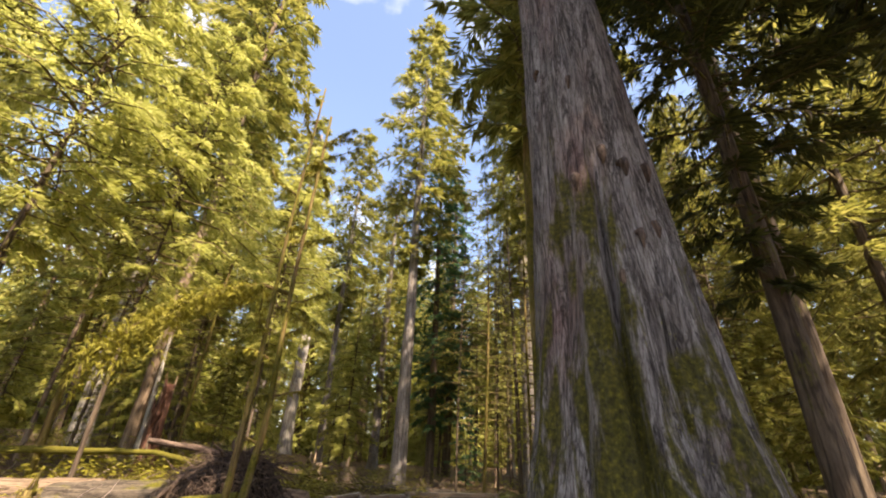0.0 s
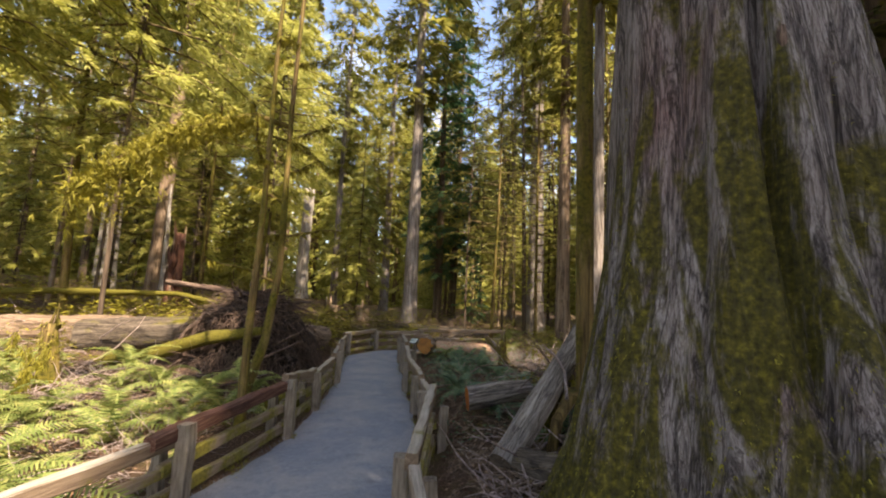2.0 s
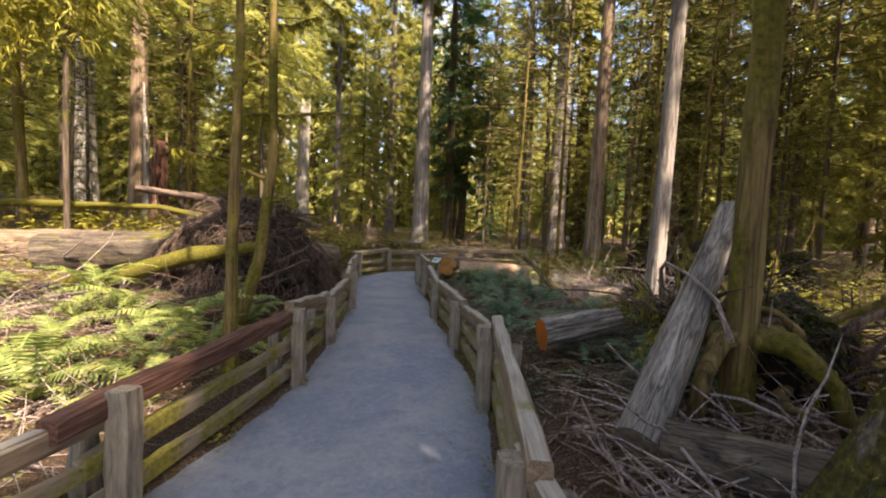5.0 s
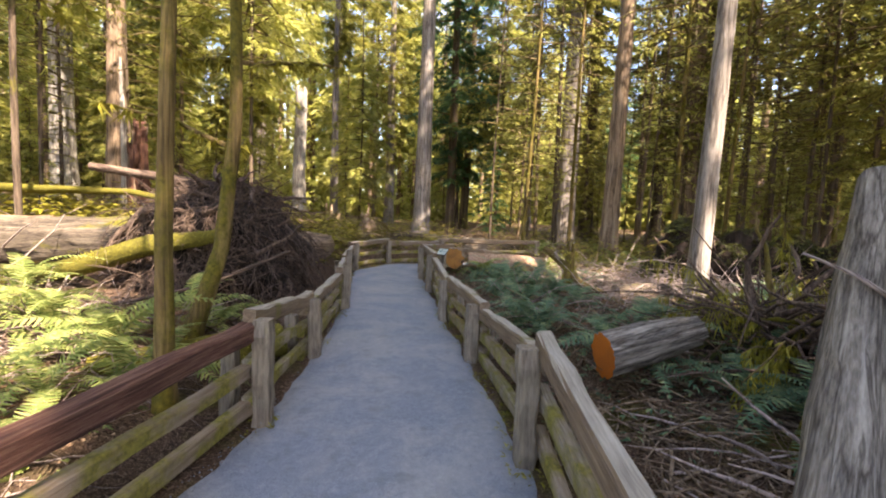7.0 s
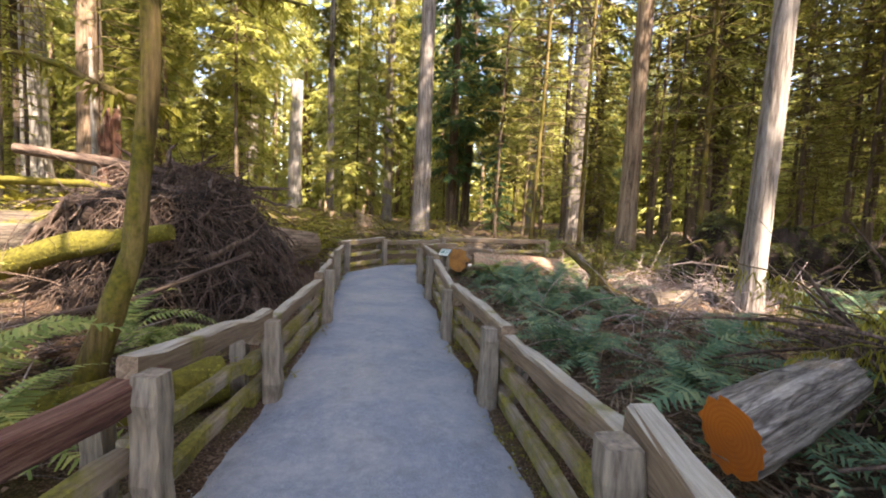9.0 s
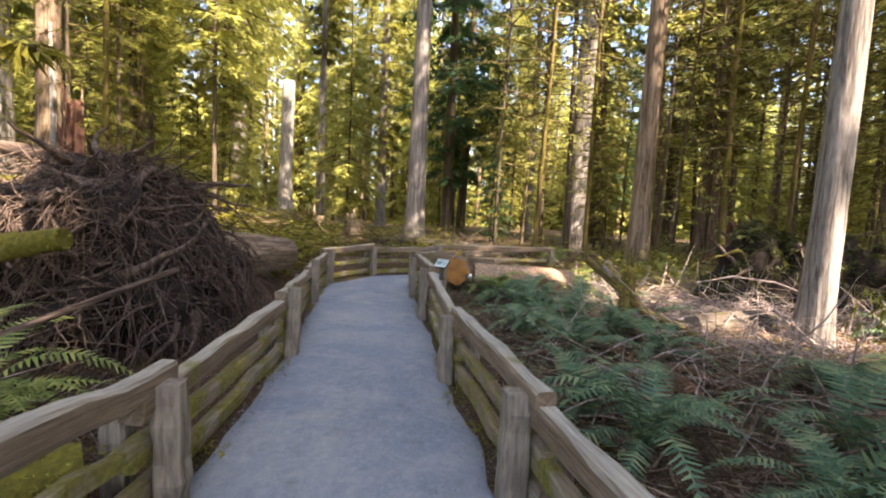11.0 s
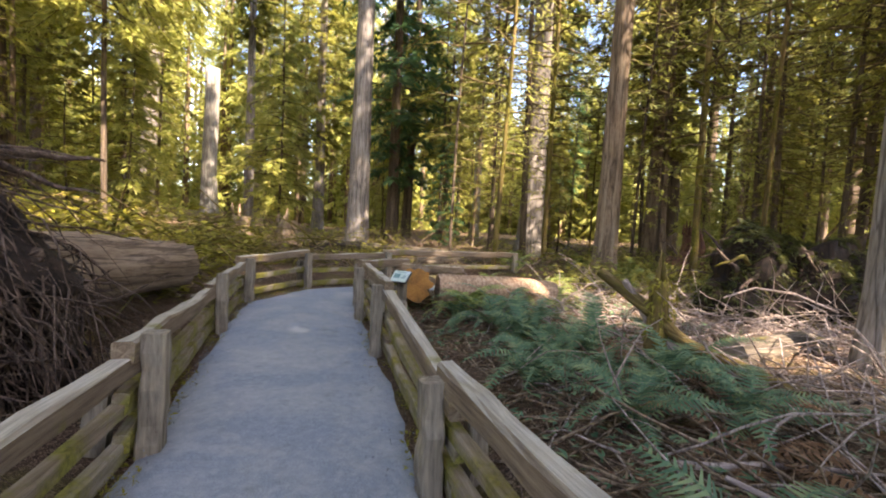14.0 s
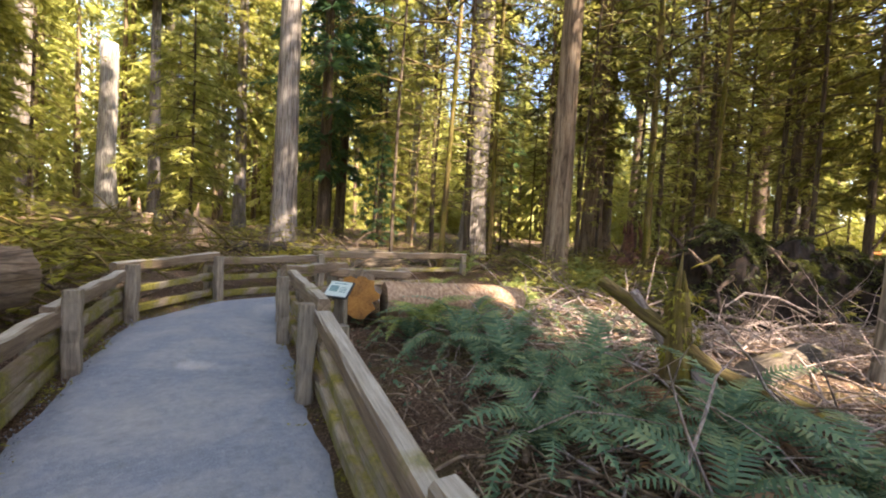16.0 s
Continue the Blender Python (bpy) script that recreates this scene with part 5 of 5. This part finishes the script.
brush("dead_bracken", [(3.4, 7.5, 10.0, 13.2), (2.6, 5.0, 9.6, 12.4)], 190, STICK_PALE, "pale arching dead bracken stalks in sunlight", 8, (0.7, 1.5), (0.003, 0.008), 0.5, 1.3)
brush("dead_bracken", [(4.4, 6.2, 10.9, 12.3)], 130, STICK_PALE, "pale drooping dead bracken below the root clump", 18, (0.6, 1.3), (0.003, 0.007), 0.65, 1.8)
mound_leaves("undergrowth", [(6.5, 13, 14.5, 20), (4.5, 9.5, 13.6, 17)], 9000, LEAF_MID, "low ferns and mossy boughs at the thicket's edge", 35, 0.11, 0.9)
brush("straw", [(-5.5, -2.3, 4.2, 9.2)], 420, STICK_PALE, "dry straw-coloured fern stalks on the slope", 32, (0.4, 0.9), (0.002, 0.006), 0.4, 1.2)
brush("dead_twigs", [(1.1, 3.2, 4.7, 6.2), (0.6, 1.6, 3.6, 5.2)], 150, STICK_PALE, "bare grey branches beside the cedar's base", 33, (0.5, 1.2), (0.005, 0.014), 0.3, 0.9)
brush("dead_twigs", [(0.7, 3.4, 8.2, 11.2)], 90, STICK_PALE, "pale bent twigs standing among the ferns", 9, (0.5, 1.1), (0.004, 0.009), 0.3, 1.4)
brush("dead_twigs", [(0.5, 4.0, 6.2, 10.5), (0.3, 2.2, 3.4, 6.5), (0.4, 3.0, 9, 13)], 1500, BARK_BROWN, "brown dead twigs on the forest floor", 2, (0.3, 1.0), (0.003, 0.011), 0.25, 0.35)
brush("dead_twigs", [(-6.5, -2.4, 4.0, 9.5), (-4.5, -2.6, 2.0, 5.0)], 700, STICK_PALE, "pale dead twigs among the ferns", 3, (0.3, 1.0), (0.003, 0.01), 0.25, 0.5)
brush("dead_twigs", [(-5.0, -2.0, 7.5, 9.6)], 260, ROOT, "brown twigs and root scraps", 4, (0.3, 0.9), (0.004, 0.014), 0.2, 0.6)
brush("dead_brush", [(-9, -2.2, 14, 22), (-4, 5, 18, 24)], 900, BARK_BROWN, "tangle of dead branches behind the far fence", 5, (0.6, 1.8), (0.006, 0.025), 0.25, 0.7)
brush("dead_brush", [(2.5, 5.2, 5.6, 8.0), (2.1, 3.6, 6.4, 7.6)], 420, ROOT, "tangle of mossy dead branches in the shade", 6, (0.5, 1.6), (0.004, 0.018), 0.2, 1.0, lift=0.5)
brush("mossy_boughs", [(-7.0, -2.3, 13.6, 18.0), (-4.0, -0.5, 17.6, 20.0)], 260, BARK_MOSSY, "arching moss-covered dead boughs behind the fence", 17, (0.8, 2.0), (0.010, 0.030), 0.4, 1.0, lift=0.5)
brush("dead_brush", [(5, 14, 12, 20), (9, 20, 10, 18)], 700, TWIG, "tangle of branches in the thicket", 7, (0.6, 1.8), (0.006, 0.022), 0.3, 0.8)


# moss and small weeds in the seam between path and fence
rng = random.Random(91)
v, f = [], []
for _ in range(60000):
    x, y = rng.uniform(-3, 2.5), rng.uniform(0.5, 16.5)
    k = away(x, y)
    if not 0.0 < k < 0.2 or noise.noise(Vector((x * 1.6, y * 1.6, 3))) < 0.05 - 0.8 * k:
        continue
    a = rng.uniform(0, 6.28)
    spray(v, f, Vector((x, y, gz(x, y) + rng.random() * 0.05)), Vector((math.cos(a), math.sin(a), rng.uniform(0, 1.2))), rng.uniform(.02, .06), rng.uniform(.005, .012), rng)
solo("moss", link_mesh("edge_moss", v, f, LEAF_MOSS, smooth=False), "green moss and weeds along the path's edge", "moss", kind="stuff")
mound_leaves("undergrowth", [(-9, -2.2, 13.5, 22), (-16, -7, 12, 24)], 9000, LEAF_MOSS, "mossy yellow-green brush and boughs", 21, 0.18, 1.5)
mound_leaves("undergrowth", [(-7.5, -2.1, 14.2, 18.8), (-3.5, 1.5, 17.9, 21.5), (-6.0, -2.3, 12.0, 14.5)], 11000, LEAF_MOSS, "mossy fallen boughs behind the fence", 34, 0.12, 1.3)
mound_leaves("undergrowth", [(2.5, 10, 13, 22), (8, 18, 12, 24)], 9000, LEAF_MID, "sunlit salal and fern undergrowth", 22, 0.09, 0.8)
mound_leaves("undergrowth", [(-12, 14, 22, 34), (-20, -8, 20, 36), (12, 26, 18, 32)], 16000, LEAF_MID, "sunlit undergrowth of the distant forest", 23, 0.17, 1.6)
mound_leaves("undergrowth", [(-14, -5.5, 8.5, 14.5), (-12, -6, 5, 10)], 9000, LEAF_MOSS, "mossy tufts and straw on the sunny slope", 30, 0.09, 0.55)
brush("dead_brush", [(-14, -4.5, 8.8, 15), (-12, -6, 5, 10)], 700, STICK_PALE, "pale dead branches on the sunny slope", 31, (0.5, 1.6), (0.005, 0.016), 0.25, 0.6)
mound_leaves("undergrowth", [(-8, -2.3, 3.6, 9.6)], 2000, LEAF_FERN_SUN, "low green herbs among the ferns", 24, 0.06, 0.30)
mound_leaves("undergrowth", [(0.4, 4, 6, 14)], 5000, LEAF_FERN, "low green herbs in the shade", 25, 0.06, 0.25)
mound_leaves("undergrowth", [(3, 7.5, 5, 9.5), (6, 14, 6, 14)], 7000, LEAF_MID, "dark green shrubs in the thicket", 26, 0.10, 1.3)
mound_leaves("leaf_litter", [(2.5, 7.5, 9.3, 14.5)], 8000, PALE, "pale dry leaf and bracken litter", 29, 0.035, 0.16, "litter")
mound_leaves("leaf_litter", [(0.3, 6, 3.5, 14), (-8, -2.2, 2, 10)], 14000, PALE, "dry fallen leaves and bark chips", 27, 0.035, 0.03, "litter")
mound_leaves("leaf_litter", [(0.3, 6, 3.5, 14), (-8, -2.2, 2, 10)], 9000, BARK_RED, "reddish fallen needles and bark chips", 28, 0.04, 0.03, "litter")


# countable larger fallen branches
rng = random.Random(44)
STICKS = []
for i in range(8):
    pts = wiggle(rng, (0, 0, 0), (1, 0, 0), 1.0, 7, 0.0, 0.14)
    STICKS.append(link_mesh("fallen_branch", *tube([Vector((p.x, p.y, p.z * 0.35)) for p in pts], [0.016 * (1 - k / 11) for k in range(8)], 6, 0.15, rng), STICK_PALE if i % 2 else BARK_BROWN))
for x0, x1, y0, y1, n in ((0.6, 4.0, 6.5, 12.5, 30), (0.5, 1.6, 4.4, 6.4, 12), (-6.0, -2.5, 4.5, 9.0, 22), (3.0, 7.5, 9.5, 13.5, 18)):
    for _ in range(n):
        x, y, s = rng.uniform(x0, x1), rng.uniform(y0, y1), rng.uniform(.6, 1.8)
        i = rng.randrange(8)
        a = rng.uniform(0, 360)
        if min(away(x + k * s * math.cos(radians(a)), y + k * s * math.sin(radians(a))) for k in (0, .5, 1)) < 0.3:
            continue
        dz = gz(x + s * math.cos(radians(a)), y + s * math.sin(radians(a))) - gz(x, y)
        solo("fallen_branch", STICKS[i], "pale dry fallen branch on the ground" if i % 2 else "brown fallen branch on the ground", "branch",
             group="fallen branches on the forest floor", m=pose(x, y, gz(x, y) + 0.02, 0, -math.degrees(math.atan2(dz, s)), a) @ Matrix.Scale(s, 4))

# gravel crumbs along the path's edges
rng = random.Random(3)
v, f = [], []
for _ in range(2600):
    i = rng.randrange(40, 235)
    e = pl[i] if rng.random() < .5 else pr[i]
    o = pr[i] if e is pl[i] else pl[i]
    k = abs(rng.gauss(0, 0.11)) - 0.02
    x, y = e[0] + (o[0] - e[0]) * k + rng.uniform(-.06, .06), e[1] + (o[1] - e[1]) * k + rng.uniform(-.08, .08)
    r = rng.uniform(.003, .008)
    z = 0.035 + r * .3
    n = len(v)
    v.extend([(x + r, y, z), (x - r * .5, y + r * .8, z), (x - r * .5, y - r * .8, z), (x, y, z + r), (x, y, z - r)])
    f.extend([(n, n + 1, n + 3), (n + 1, n + 2, n + 3), (n + 2, n, n + 3), (n + 1, n, n + 4), (n + 2, n + 1, n + 4), (n, n + 2, n + 4)])
solo("gravel_crumbs", link_mesh("gravel_crumbs", v, f, GRAVEL, smooth=False), "loose grey gravel along the path's edges", "gravel", kind="stuff")


# ---- information sign ----
def box(bm, size, m):
    g = bmesh.ops.create_cube(bm, size=1.0, matrix=m @ Matrix.Diagonal((*size, 1)))
    return g


def bm_mesh(name, bm, mat, bevel=0.004):
    bmesh.ops.bevel(bm, geom=bm.edges[:], offset=bevel, segments=2, affect="EDGES")
    me = bpy.data.meshes.new(name)
    bm.to_mesh(me)
    bm.free()
    me.materials.append(mat)
    return me


sg = thing("information_sign", (0.24, 12.74, 0.10), "small tilted information sign on a wooden post", "sign", rz=-42, scale=0.82)
bm = bmesh.new()
box(bm, (0.12, 0.10, 0.94), pose(0, 0.02, 0.26))
part("post", bm_mesh("sign_post", bm, POST, 0.012), sg)
bm = bmesh.new()
box(bm, (0.28, 0.22, 0.025), pose(0, -0.03, 0.80, 42, 0, 0))
panel = part("panel", bm_mesh("sign_panel", bm, SIGN_METAL), sg, "dark metal backing")
bm = bmesh.new()
box(bm, (0.255, 0.195, 0.004), pose(0, -0.03, 0.80, 42, 0, 0) @ pose(0, 0, 0.0155))
part("face", bm_mesh("sign_face", bm, SIGN_FACE, 0.001), panel, "pale printed face")
for i, (x, y, w, h) in enumerate(((0, 0.07, 0.16, 0.014), (-0.05, 0.0, 0.10, 0.08), (0.06, 0.02, 0.08, 0.008), (0.06, 0.0, 0.08, 0.008), (0.06, -0.02, 0.08, 0.008), (0.06, -0.04, 0.07, 0.008))):
    bm = bmesh.new()
    box(bm, (w, h, 0.002), pose(0, -0.03, 0.80, 42, 0, 0) @ pose(x, y, 0.0195))
    part("print", bm_mesh("sign_print", bm, SIGN_INK, 0.0004), panel)

# distant orange railing in the thicket
m_ = Mat("orange_wood", 0.8)
m_.colour(m_.ramp(m_.noise(6, 5, (0.4, 4, 4)), [(0.3, lin("9a5a2c")), (0.7, lin("c98448"))]))
OR_WOOD = m_.m
orl = thing("railing", (27.0, 22.5, gz(27, 22.5)), "distant orange-brown wooden railing in the woods", "railing")
for i in range(4):
    part("post", link_mesh("rail_post", [(y, z, x) for x, y, z in beam(1.0, 0.1, 0.1, 900 + i)[0]], [q[::-1] for q in beam(1.0, 0.1, 0.1, 900 + i)[1]], OR_WOOD, False), orl, "", pose(i * 1.1, -i * 0.7, 0))
for zz in (0.3, 0.6, 0.9):
    part("rail", link_mesh("rail_bar", *beam(3.95, 0.05, 0.12, int(910 + zz * 10)), OR_WOOD, False), orl, "", pose(0, -0.08, zz, 0, 0, -32.5))
